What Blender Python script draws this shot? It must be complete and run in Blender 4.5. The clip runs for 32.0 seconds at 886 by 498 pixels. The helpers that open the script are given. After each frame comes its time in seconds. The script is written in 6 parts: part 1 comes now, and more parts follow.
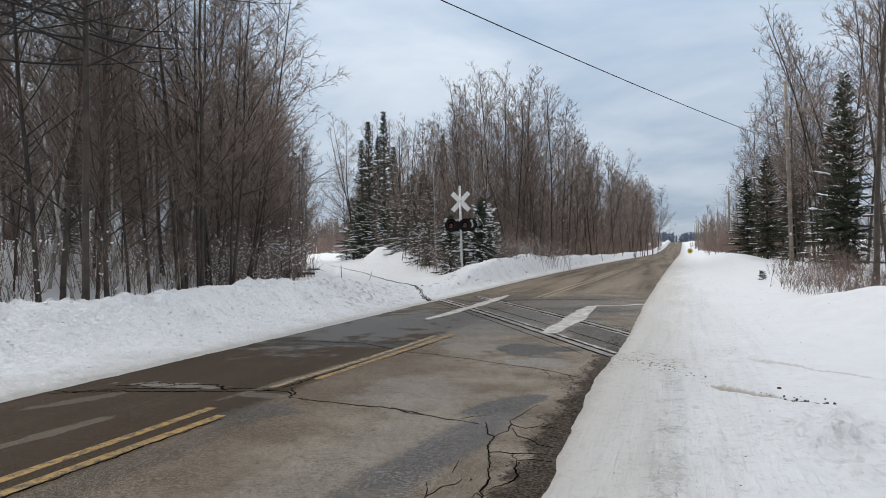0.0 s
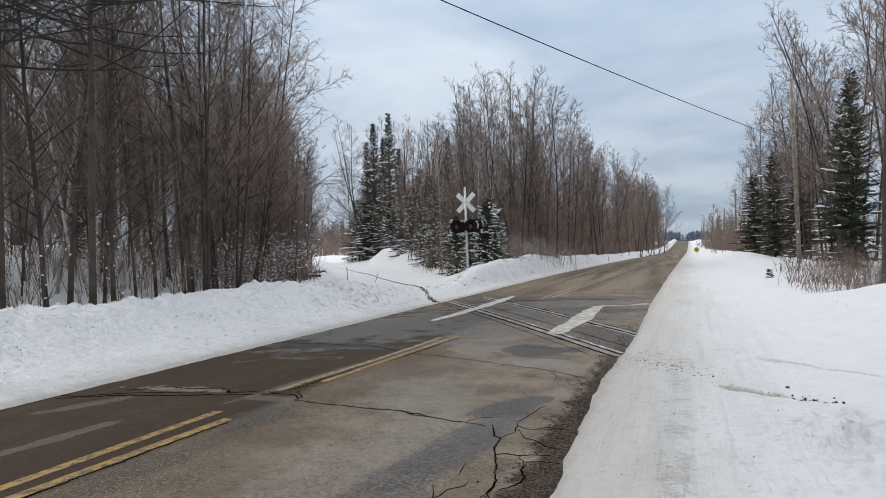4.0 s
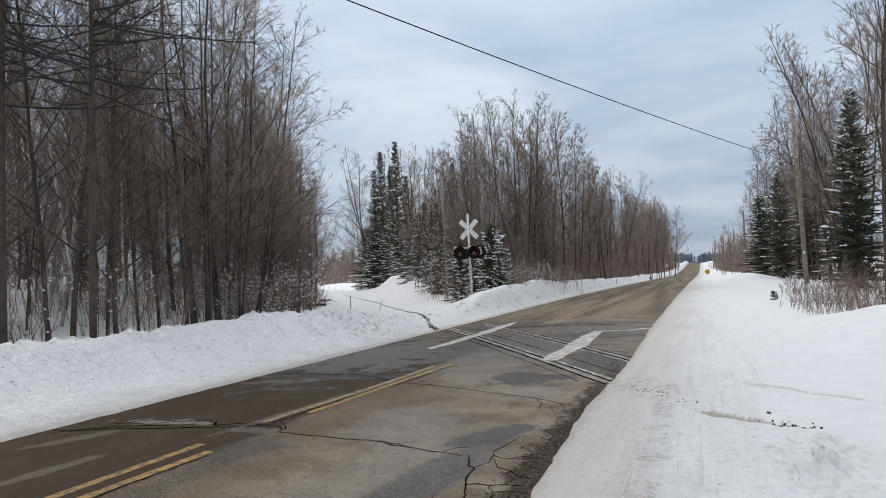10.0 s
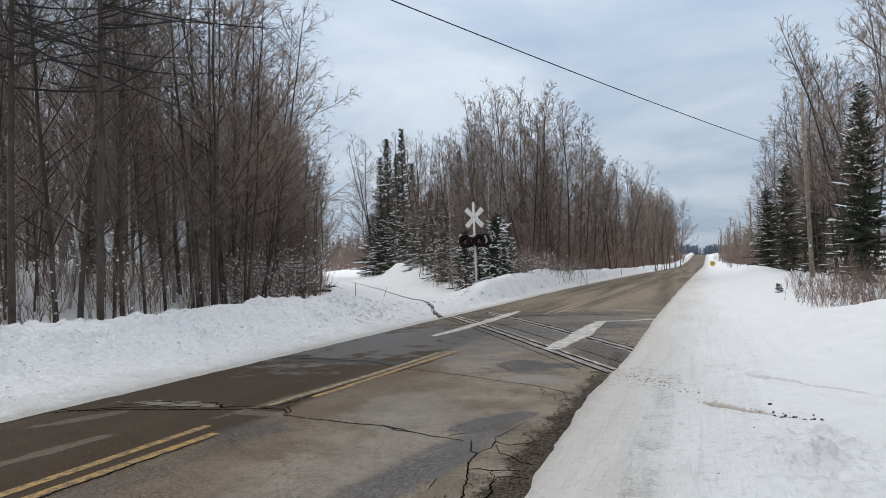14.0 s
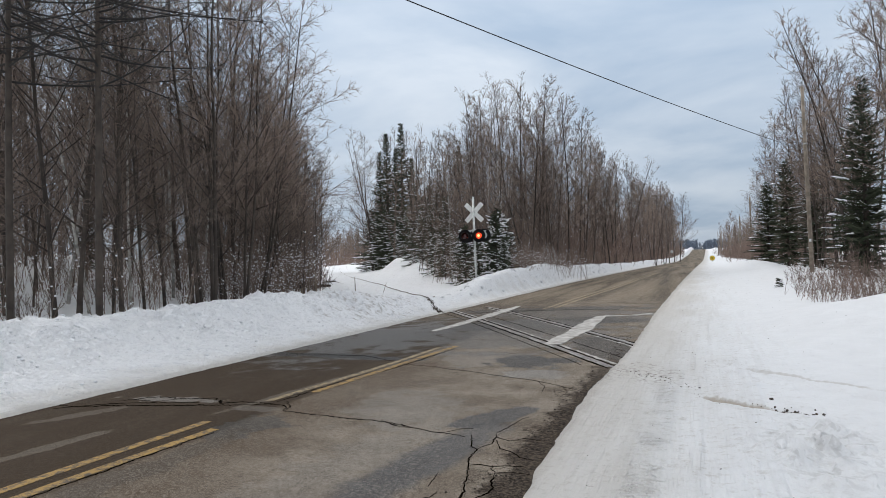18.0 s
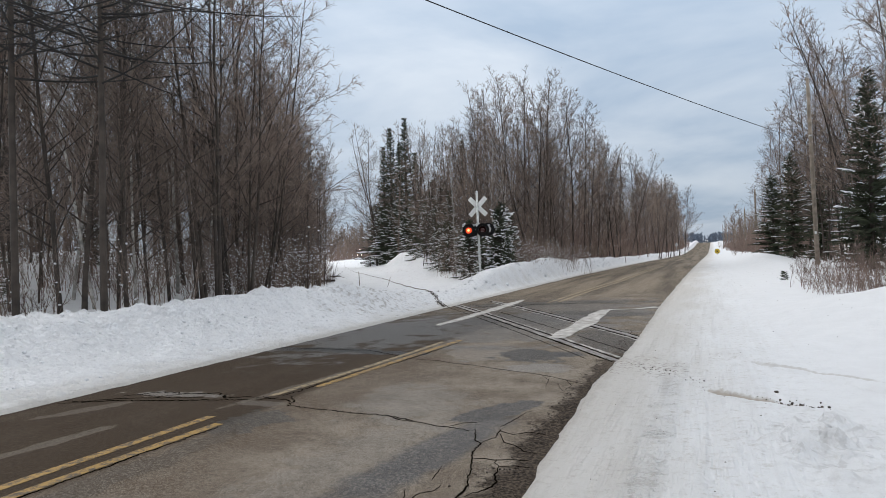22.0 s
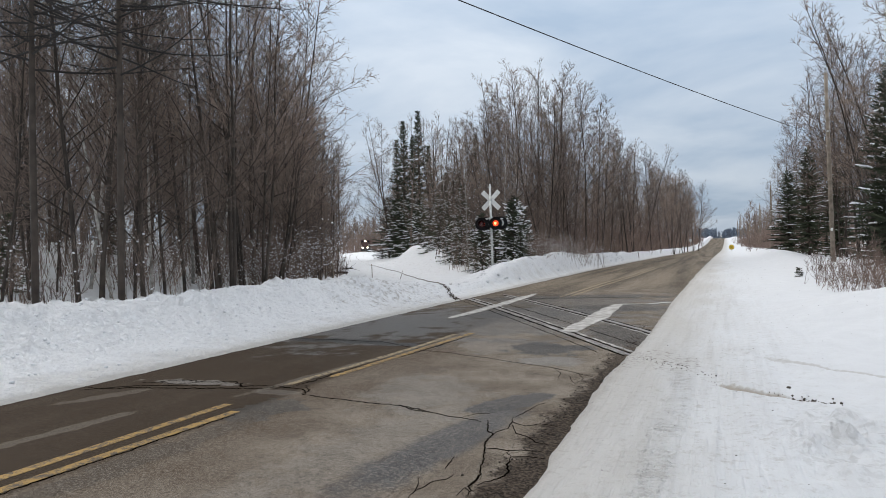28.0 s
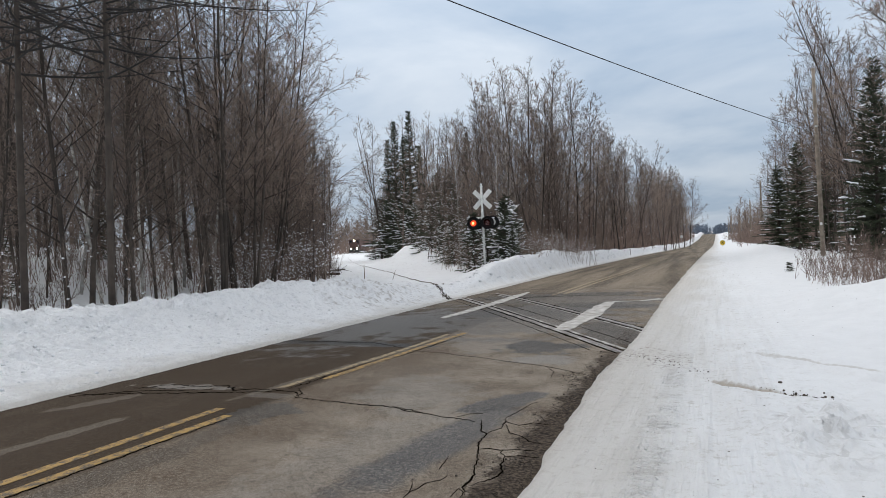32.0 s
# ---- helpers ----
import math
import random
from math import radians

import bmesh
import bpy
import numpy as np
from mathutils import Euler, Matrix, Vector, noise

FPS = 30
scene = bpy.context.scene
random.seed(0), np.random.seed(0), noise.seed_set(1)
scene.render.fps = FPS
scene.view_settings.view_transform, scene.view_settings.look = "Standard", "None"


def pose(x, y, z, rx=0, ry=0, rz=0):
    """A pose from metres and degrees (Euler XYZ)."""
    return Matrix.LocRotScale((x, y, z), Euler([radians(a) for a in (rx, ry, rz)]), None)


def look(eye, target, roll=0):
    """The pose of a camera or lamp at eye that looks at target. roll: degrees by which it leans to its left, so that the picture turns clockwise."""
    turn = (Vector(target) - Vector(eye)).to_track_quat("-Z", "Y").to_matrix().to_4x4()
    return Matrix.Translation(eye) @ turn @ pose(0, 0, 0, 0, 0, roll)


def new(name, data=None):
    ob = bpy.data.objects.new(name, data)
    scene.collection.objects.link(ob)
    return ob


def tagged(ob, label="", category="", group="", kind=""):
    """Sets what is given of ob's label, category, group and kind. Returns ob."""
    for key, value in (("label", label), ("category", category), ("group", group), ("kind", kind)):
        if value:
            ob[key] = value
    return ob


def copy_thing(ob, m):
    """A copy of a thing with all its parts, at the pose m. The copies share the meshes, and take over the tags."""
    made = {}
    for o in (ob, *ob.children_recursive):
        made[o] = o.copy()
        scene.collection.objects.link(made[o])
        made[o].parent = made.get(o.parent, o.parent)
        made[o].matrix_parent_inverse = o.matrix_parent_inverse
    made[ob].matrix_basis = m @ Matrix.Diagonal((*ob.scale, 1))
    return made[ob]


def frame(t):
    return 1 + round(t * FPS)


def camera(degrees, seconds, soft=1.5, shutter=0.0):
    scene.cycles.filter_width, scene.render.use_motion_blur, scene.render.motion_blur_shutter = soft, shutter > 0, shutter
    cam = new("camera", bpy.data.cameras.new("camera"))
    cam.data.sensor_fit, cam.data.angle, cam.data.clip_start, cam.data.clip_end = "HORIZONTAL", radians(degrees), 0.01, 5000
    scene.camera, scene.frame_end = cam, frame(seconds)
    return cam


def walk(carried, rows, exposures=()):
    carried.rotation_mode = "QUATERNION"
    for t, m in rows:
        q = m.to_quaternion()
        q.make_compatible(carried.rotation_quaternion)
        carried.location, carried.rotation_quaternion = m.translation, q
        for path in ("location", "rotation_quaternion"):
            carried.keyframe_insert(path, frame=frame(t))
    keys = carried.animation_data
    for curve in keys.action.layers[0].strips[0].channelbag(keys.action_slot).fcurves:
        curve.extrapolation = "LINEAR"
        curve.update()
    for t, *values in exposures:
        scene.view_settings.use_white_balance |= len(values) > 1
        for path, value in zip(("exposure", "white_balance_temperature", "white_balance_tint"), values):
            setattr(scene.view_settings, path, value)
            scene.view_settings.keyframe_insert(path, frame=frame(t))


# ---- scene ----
# ---- camera ----
cam = camera(67.0, 32.0, soft=0.5)
PATH = [
    (0, (-0.020, -0.117, 1.652), (-6.623, 18.761, 1.584), -1.06),
    (0.5, (-0.023, -0.102, 1.655), (-6.640, 18.771, 1.634), -0.96),
    (1, (-0.020, -0.102, 1.653), (-6.653, 18.766, 1.685), -0.71),
    (1.5, (-0.020, -0.103, 1.654), (-6.681, 18.755, 1.684), -0.96),
    (2, (-0.027, -0.103, 1.651), (-6.720, 18.744, 1.694), -1.04),
    (2.5, (-0.010, -0.099, 1.650), (-6.730, 18.738, 1.665), -1.59),
    (3, (-0.011, -0.115, 1.655), (-6.732, 18.722, 1.665), -1.61),
    (3.5, (-0.015, -0.104, 1.658), (-6.773, 18.720, 1.646), -1.56),
    (5.5, (-0.002, -0.102, 1.657), (-6.787, 18.711, 1.579), -1.68),
    (6, (-0.003, -0.134, 1.658), (-6.776, 18.684, 1.574), -1.75),
    (6.5, (-0.010, -0.116, 1.650), (-6.765, 18.709, 1.581), -1.75),
    (7, (-0.006, -0.121, 1.654), (-6.757, 18.704, 1.566), -1.57),
    (7.5, (-0.013, -0.105, 1.652), (-6.763, 18.722, 1.535), -1.56),
    (8, (-0.023, -0.115, 1.660), (-6.751, 18.719, 1.522), -1.69),
    (8.5, (-0.022, -0.140, 1.662), (-6.718, 18.705, 1.496), -1.47),
    (9, (-0.022, -0.121, 1.659), (-6.662, 18.744, 1.491), -1.27),
    (9.5, (-0.023, -0.122, 1.650), (-6.612, 18.761, 1.486), -1.17),
    (9.6, (-0.023, -0.122, 1.650), (-6.612, 18.761, 1.486), -1.17),
    (9.7, (0.360, -0.084, 1.695), (-6.594, 18.653, 2.464), -2.54),
    (10, (0.360, -0.084, 1.695), (-6.681, 18.621, 2.447), -2.54),
    (10.5, (0.348, -0.078, 1.689), (-6.780, 18.595, 2.405), -2.59),
    (11, (0.365, -0.105, 1.694), (-6.813, 18.549, 2.390), -2.33),
    (11.5, (0.368, -0.083, 1.685), (-6.845, 18.558, 2.372), -2.17),
    (12, (0.375, -0.095, 1.689), (-6.838, 18.549, 2.331), -1.98),
    (12.5, (0.370, -0.088, 1.682), (-6.854, 18.552, 2.302), -1.98),
    (13, (0.367, -0.123, 1.691), (-6.836, 18.526, 2.265), -1.74),
    (13.5, (0.366, -0.124, 1.688), (-6.828, 18.531, 2.194), -1.72),
    (14, (0.370, -0.125, 1.690), (-6.828, 18.530, 2.089), -1.70),
    (14.5, (0.358, -0.085, 1.689), (-6.822, 18.578, 2.044), -1.81),
    (16.5, (0.361, -0.083, 1.694), (-6.825, 18.579, 1.976), -1.93),
    (17, (0.351, -0.092, 1.692), (-6.832, 18.572, 1.964), -1.97),
    (17.5, (0.355, -0.085, 1.681), (-6.834, 18.576, 1.951), -1.98),
    (18, (0.350, -0.087, 1.689), (-6.841, 18.574, 1.937), -1.77),
    (18.5, (0.355, -0.116, 1.694), (-6.815, 18.553, 1.913), -1.88),
    (19, (0.361, -0.101, 1.689), (-6.808, 18.569, 1.907), -2.17),
    (19.5, (0.351, -0.102, 1.691), (-6.805, 18.573, 1.878), -2.21),
    (20, (0.354, -0.114, 1.686), (-6.810, 18.558, 1.858), -2.05),
    (20.5, (0.354, -0.091, 1.678), (-6.815, 18.579, 1.828), -1.91),
    (21, (0.340, -0.067, 1.687), (-6.887, 18.581, 1.804), -1.95),
    (21.5, (0.357, -0.086, 1.686), (-6.882, 18.557, 1.795), -1.82),
    (22, (0.355, -0.062, 1.682), (-6.959, 18.552, 1.769), -2.05),
    (22.5, (0.358, -0.089, 1.689), (-6.948, 18.529, 1.749), -1.86),
    (23, (0.364, -0.067, 1.676), (-6.956, 18.545, 1.726), -2.47),
    (23.5, (0.357, -0.105, 1.680), (-7.006, 18.490, 1.737), -1.42),
    (24, (0.334, -0.048, 1.676), (-7.404, 18.394, 1.712), -0.20),
    (24.5, (0.362, -0.174, 1.675), (-7.502, 18.215, 1.692), 0.84),
    (25, (0.371, -0.122, 1.676), (-7.512, 18.258, 1.506), -0.74),
    (25.5, (0.360, -0.087, 1.669), (-7.515, 18.296, 1.503), -0.68),
    (27.5, (0.373, -0.137, 1.672), (-7.362, 18.306, 1.572), -1.46),
    (28, (0.358, -0.135, 1.678), (-7.298, 18.341, 1.574), -1.50),
    (28.5, (0.364, -0.132, 1.677), (-7.286, 18.347, 1.591), -1.44),
    (29, (0.369, -0.121, 1.678), (-7.252, 18.370, 1.622), -1.43),
    (29.5, (0.370, -0.161, 1.682), (-7.211, 18.346, 1.669), -1.25),
    (30, (0.365, -0.125, 1.683), (-7.165, 18.403, 1.659), -1.57),
    (30.5, (0.370, -0.086, 1.681), (-7.166, 18.440, 1.598), -2.26),
    (31, (0.359, -0.087, 1.684), (-7.211, 18.424, 1.548), -2.76),
    (31.5, (0.360, -0.145, 1.683), (-7.152, 18.390, 1.547), -2.31),
    (32, (0.368, -0.121, 1.685), (-7.080, 18.440, 1.564), -2.32),
]
walk(cam, [(t, look(eye, target, roll)) for t, eye, target, roll in PATH])

# ---- world and sun: overcast winter sky ----
SUN_EL, SUN_AZ = 42.0, 75.0          # degrees up; degrees to the left of the road's way

world = bpy.data.worlds.new("sky")
scene.world = world
world.use_nodes = True
wn, wl = world.node_tree.nodes, world.node_tree.links
wn.clear()


def wnode(kind, **inputs):
    n = wn.new(kind)
    for k, v in inputs.items():
        n.inputs[k].default_value = v
    return n


def build_sky():
    tc = wn.new("ShaderNodeTexCoord")
    sky = wn.new("ShaderNodeTexSky")
    sky.sky_type = "NISHITA"
    sky.sun_disc = False
    sky.sun_elevation = radians(SUN_EL)
    sky.sun_rotation = radians(-SUN_AZ)
    dim = wn.new("ShaderNodeVectorMath")
    dim.operation = "SCALE"
    dim.inputs["Scale"].default_value = 0.10
    wl.new(sky.outputs[0], dim.inputs[0])
    # cloud sheet: looked up on a plane overhead so that the banks flatten to the horizon
    sep = wn.new("ShaderNodeSeparateXYZ")
    wl.new(tc.outputs["Generated"], sep.inputs[0])
    up = wn.new("ShaderNodeMath")
    up.operation = "MAXIMUM"
    up.inputs[1].default_value = 0.0
    wl.new(sep.outputs["Z"], up.inputs[0])
    lift = wn.new("ShaderNodeMath")
    lift.operation = "ADD"
    lift.inputs[1].default_value = 0.16
    wl.new(up.outputs[0], lift.inputs[0])
    flat = wn.new("ShaderNodeVectorMath")
    flat.operation = "DIVIDE"
    wl.new(tc.outputs["Generated"], flat.inputs[0])
    comb = wn.new("ShaderNodeCombineXYZ")
    comb.inputs[2].default_value = 1.0
    wl.new(lift.outputs[0], comb.inputs[0])
    wl.new(lift.outputs[0], comb.inputs[1])
    wl.new(comb.outputs[0], flat.inputs[1])
    cloud = wnode("ShaderNodeTexNoise", Scale=1.15, Detail=6.0, Roughness=0.52, Distortion=0.35)
    wl.new(flat.outputs[0], cloud.inputs["Vector"])
    tone = wn.new("ShaderNodeValToRGB")
    tone.color_ramp.elements[0].position = 0.36
    tone.color_ramp.elements[0].color = (0.335, 0.422, 0.536, 1)
    tone.color_ramp.elements[1].position = 0.66
    tone.color_ramp.elements[1].color = (0.545, 0.605, 0.68, 1)
    wl.new(cloud.outputs["Fac"], tone.inputs[0])
    # an overcast sky is brighter overhead than at the horizon
    rise = wn.new("ShaderNodeMapRange")
    rise.inputs["From Min"].default_value = 0.0
    rise.inputs["From Max"].default_value = 0.9
    rise.inputs["To Min"].default_value = 0.92
    rise.inputs["To Max"].default_value = 2.0
    wl.new(up.outputs[0], rise.inputs[0])
    # the cloud deck overhead is thin and cream-white, the low banks blue-grey
    high = wn.new("ShaderNodeMapRange")
    high.inputs["From Min"].default_value = 0.33
    high.inputs["From Max"].default_value = 0.75
    wl.new(up.outputs[0], high.inputs[0])
    deck = wn.new("ShaderNodeMix")
    deck.data_type = "RGBA"
    deck.inputs[7].default_value = (0.645, 0.655, 0.672, 1)
    wl.new(high.outputs[0], deck.inputs[0])
    wl.new(tone.outputs[0], deck.inputs[6])
    bright = wn.new("ShaderNodeVectorMath")
    bright.operation = "SCALE"
    wl.new(deck.outputs[2], bright.inputs[0])
    wl.new(rise.outputs[0], bright.inputs["Scale"])
    mix = wn.new("ShaderNodeMix")
    mix.data_type = "RGBA"
    mix.inputs[0].default_value = 0.94
    wl.new(dim.outputs[0], mix.inputs[6])
    wl.new(bright.outputs[0], mix.inputs[7])
    bg = wnode("ShaderNodeBackground", Strength=1.0)
    wl.new(mix.outputs[2], bg.inputs[0])
    out = wn.new("ShaderNodeOutputWorld")
    wl.new(bg.outputs[0], out.inputs[0])


build_sky()
sun = new("sun", bpy.data.lights.new("sun", "SUN"))
sun.data.energy = 0.9
sun.data.angle = radians(30)
sun.data.color = (1.0, 0.945, 0.87)
sun.matrix_world = look((-math.sin(radians(SUN_AZ)) * 50, math.cos(radians(SUN_AZ)) * 50, 50 * math.tan(radians(SUN_EL))), (0, 0, 0))
scene.view_settings.exposure = 0.12


# ---- materials ----
def material(name, base, rough=0.8, metal=0.0, spots=None, scale=8.0, amount=0.25, bump=0.3, bump_scale=40.0, per_object=0.0, spec=0.5, emission=0.0):
    """A surface with two scales of tone variation, relief and a little change from thing to thing."""
    m = bpy.data.materials.new(name)
    m.use_nodes = True
    nt = m.node_tree
    n, l = nt.nodes, nt.links
    b = n["Principled BSDF"]
    b.inputs["Roughness"].default_value = rough
    b.inputs["Metallic"].default_value = metal
    b.inputs["Specular IOR Level"].default_value = spec
    tc = n.new("ShaderNodeTexCoord")
    big = n.new("ShaderNodeTexNoise")
    big.inputs["Scale"].default_value = scale
    big.inputs["Detail"].default_value = 5.0
    l.new(tc.outputs["Object"], big.inputs["Vector"])
    ramp = n.new("ShaderNodeValToRGB")
    lo = tuple(c * (1 - amount) for c in base)
    hi = spots or tuple(min(1.0, c * (1 + amount)) for c in base)
    ramp.color_ramp.elements[0].position, ramp.color_ramp.elements[0].color = 0.34, (*lo, 1)
    ramp.color_ramp.elements[1].position, ramp.color_ramp.elements[1].color = 0.66, (*hi, 1)
    l.new(big.outputs["Fac"], ramp.inputs[0])
    last = ramp.outputs[0]
    if per_object:
        info = n.new("ShaderNodeObjectInfo")
        rng = n.new("ShaderNodeMapRange")
        rng.inputs["To Min"].default_value, rng.inputs["To Max"].default_value = 1 - per_object, 1 + per_object
        l.new(info.outputs["Random"], rng.inputs[0])
        sc = n.new("ShaderNodeVectorMath")
        sc.operation = "SCALE"
        l.new(last, sc.inputs[0])
        l.new(rng.outputs[0], sc.inputs["Scale"])
        last = sc.outputs[0]
    l.new(last, b.inputs["Base Color"])
    if bump:
        fine = n.new("ShaderNodeTexNoise")
        fine.inputs["Scale"].default_value = bump_scale
        fine.inputs["Detail"].default_value = 4.0
        l.new(tc.outputs["Object"], fine.inputs["Vector"])
        bp = n.new("ShaderNodeBump")
        bp.inputs["Strength"].default_value = bump
        bp.inputs["Distance"].default_value = 0.02
        l.new(fine.outputs["Fac"], bp.inputs["Height"])
        l.new(bp.outputs[0], b.inputs["Normal"])
    if emission:
        b.inputs["Emission Color"].default_value = (*base, 1)
        b.inputs["Emission Strength"].default_value = emission
    return m


BARK = material("bark_grey_brown", (0.055, 0.043, 0.035), 0.95, scale=3.0, amount=0.35, bump=0.6, bump_scale=30, per_object=0.3)
BARK_PALE = material("bark_birch", (0.42, 0.40, 0.36), 0.9, spots=(0.55, 0.52, 0.48), scale=6.0, amount=0.6, bump=0.3, per_object=0.2)
TWIG = material("twig_brown", (0.185, 0.140, 0.114), 0.95, scale=0.6, amount=0.3, bump=0, per_object=0.3)
BRUSH = material("brush_russet", (0.165, 0.118, 0.097), 0.95, scale=0.8, amount=0.35, bump=0, per_object=0.3)
NEEDLE = material("needle_dark_green", (0.040, 0.050, 0.026), 0.85, scale=1.5, amount=0.45, bump=0, per_object=0.25)
SNOWLOAD = material("snow_load", (0.86, 0.87, 0.90), 0.7, scale=6.0, amount=0.1, bump=0.2)
POLEWOOD = material("weathered_pole_wood", (0.20, 0.165, 0.13), 0.9, scale=4.0, amount=0.3, bump=0.4, bump_scale=60, per_object=0.15)
GALV = material("galvanised_steel", (0.50, 0.51, 0.50), 0.5, 0.4, scale=12, amount=0.2, bump=0.1)
WHITE = material("reflective_white_sheeting", (0.74, 0.74, 0.72), 0.55, scale=5, amount=0.12, bump=0.05)
BLACK = material("black_paint", (0.010, 0.010, 0.011), 0.7, scale=10, amount=0.3, bump=0.1, spec=0.15)
RUBBER = material("black_cable", (0.02, 0.02, 0.022), 0.6, bump=0)
STEEL = material("rail_steel", (0.22, 0.19, 0.17), 0.4, 0.7, scale=10, amount=0.4, bump=0.2)
YELLOW = material("yellow_sign_sheeting", (0.75, 0.52, 0.03), 0.5, scale=6, amount=0.2, bump=0.05)


# ---- noise and the lie of the land ----
def hash01(ix, iy, seed):
    h = (ix.astype(np.int64) * 374761393 + iy.astype(np.int64) * 668265263 + seed * 1442695041) & 0x7FFFFFFF
    h = ((h ^ (h >> 13)) * 1274126177) & 0x7FFFFFFF
    h = h ^ (h >> 16)
    return (h & 0xFFFF) / 65535.0


def vnoise(x, y, seed=0):
    x, y = np.asarray(x, float), np.asarray(y, float)
    ix, iy = np.floor(x), np.floor(y)
    fx, fy = x - ix, y - iy
    fx, fy = fx * fx * (3 - 2 * fx), fy * fy * (3 - 2 * fy)
    a, b = hash01(ix, iy, seed), hash01(ix + 1, iy, seed)
    c, d = hash01(ix, iy + 1, seed), hash01(ix + 1, iy + 1, seed)
    return (a + (b - a) * fx) * (1 - fy) + (c + (d - c) * fx) * fy - 0.5


def fbm(x, y, seed=0, octaves=4):
    out, amp = 0.0, 1.0
    for k in range(octaves):
        out = out + amp * vnoise(x, y, seed + k * 17)
        x, y, amp = x * 2.03 + 11.3, y * 2.03 + 5.7, amp * 0.5
    return out


def step(a, b, x):
    t = np.clip((x - a) / (b - a), 0, 1)
    return t * t * (3 - 2 * t)


def hump(c, w, x):
    return np.exp(-(((x - c) / w) ** 2))


PROFILE_Y = (-400, 0, 40, 75, 120, 200, 300, 385, 430, 600, 1200)
PROFILE_Z = (0.0, 0, -0.05, -0.30, -0.75, -1.45, -0.45, 1.68, 1.75, -3.0, -6.0)


def road_z(y):
    y = np.asarray(y, float)
    d = np.linspace(-1, 1, 9)
    return np.mean([np.interp(y + k * np.clip(y * 0.12, 0, 30), PROFILE_Y, PROFILE_Z) for k in d], axis=0)


def road_x(y):
    return -4.25 + 0.0095 * np.asarray(y, float)


HALF = 3.25                       # half the road's width
TR0 = np.array([-0.97, 10.25])    # on the near rail
TRD = np.array([-0.535, 0.845])   # the track's way over the road
TRN = np.array([0.845, 0.535])    # square to it, towards the far rail
GAUGE = 1.45
CURVE_S, CURVE_R = 60.0, 1600.0


def track(s, off=0.0):
    """A place s metres along the track's middle from the road's right edge, off metres to its far side, and its heading."""
    a = max(0.0, s - CURVE_S) / CURVE_R
    base = TR0 + TRN * GAUGE / 2 + TRD * min(s, CURVE_S)
    ahead = TRD * math.cos(a) + TRN * math.sin(a)
    side = TRN * math.cos(a) - TRD * math.sin(a)
    if a > 0:
        base = base + TRD * CURVE_R * math.sin(a) + TRN * CURVE_R * (1 - math.cos(a))
    p = base + side * off
    return p, ahead


def track_frame(x, y):
    """Metres along the straight of the track, and across it from its middle (far side positive)."""
    dx, dy = x - TR0[0], y - TR0[1]
    s = dx * TRD[0] + dy * TRD[1]
    n = dx * TRN[0] + dy * TRN[1] - GAUGE / 2
    bend = np.maximum(s - CURVE_S, 0)
    return s, n - bend ** 2 / (2 * CURVE_R)


RUT = ((-0.75, 9.75), (-0.11, 9.06), (0.36, 8.12), (0.88, 7.68), (1.26, 7.40))


def rut_depth(x, y):
    """The trough where snow has slid off the buried near rail."""
    d, along_it = np.full(np.shape(x), 9.0), np.zeros(np.shape(x))
    for k, (a, b) in enumerate(zip(RUT, RUT[1:])):
        vx, vy = b[0] - a[0], b[1] - a[1]
        t = np.clip(((x - a[0]) * vx + (y - a[1]) * vy) / (vx * vx + vy * vy), 0, 1)
        e = np.hypot(x - a[0] - t * vx, y - a[1] - t * vy)
        along_it = np.where(e < d, k + t, along_it)
        d = np.minimum(d, e)
    ax, ay = 0.77, 10.2
    t = np.clip(((x - ax) * 0.69 - (y - ay) * 0.724) / 3.2, 0, 1)
    far = np.hypot(x - ax - t * 2.21, y - ay + t * 2.32)
    second = 0.065 * np.exp(-((far / 0.06) ** 2)) * (0.6 + 0.8 * vnoise(x * 3, y * 3, 19))
    return second + np.exp(-((d / 0.085) ** 2)) * np.interp(along_it, (0, 1.6, 2.0, 3.0, 4.0), (0.012, 0.02, 0.085, 0.10, 0.06))


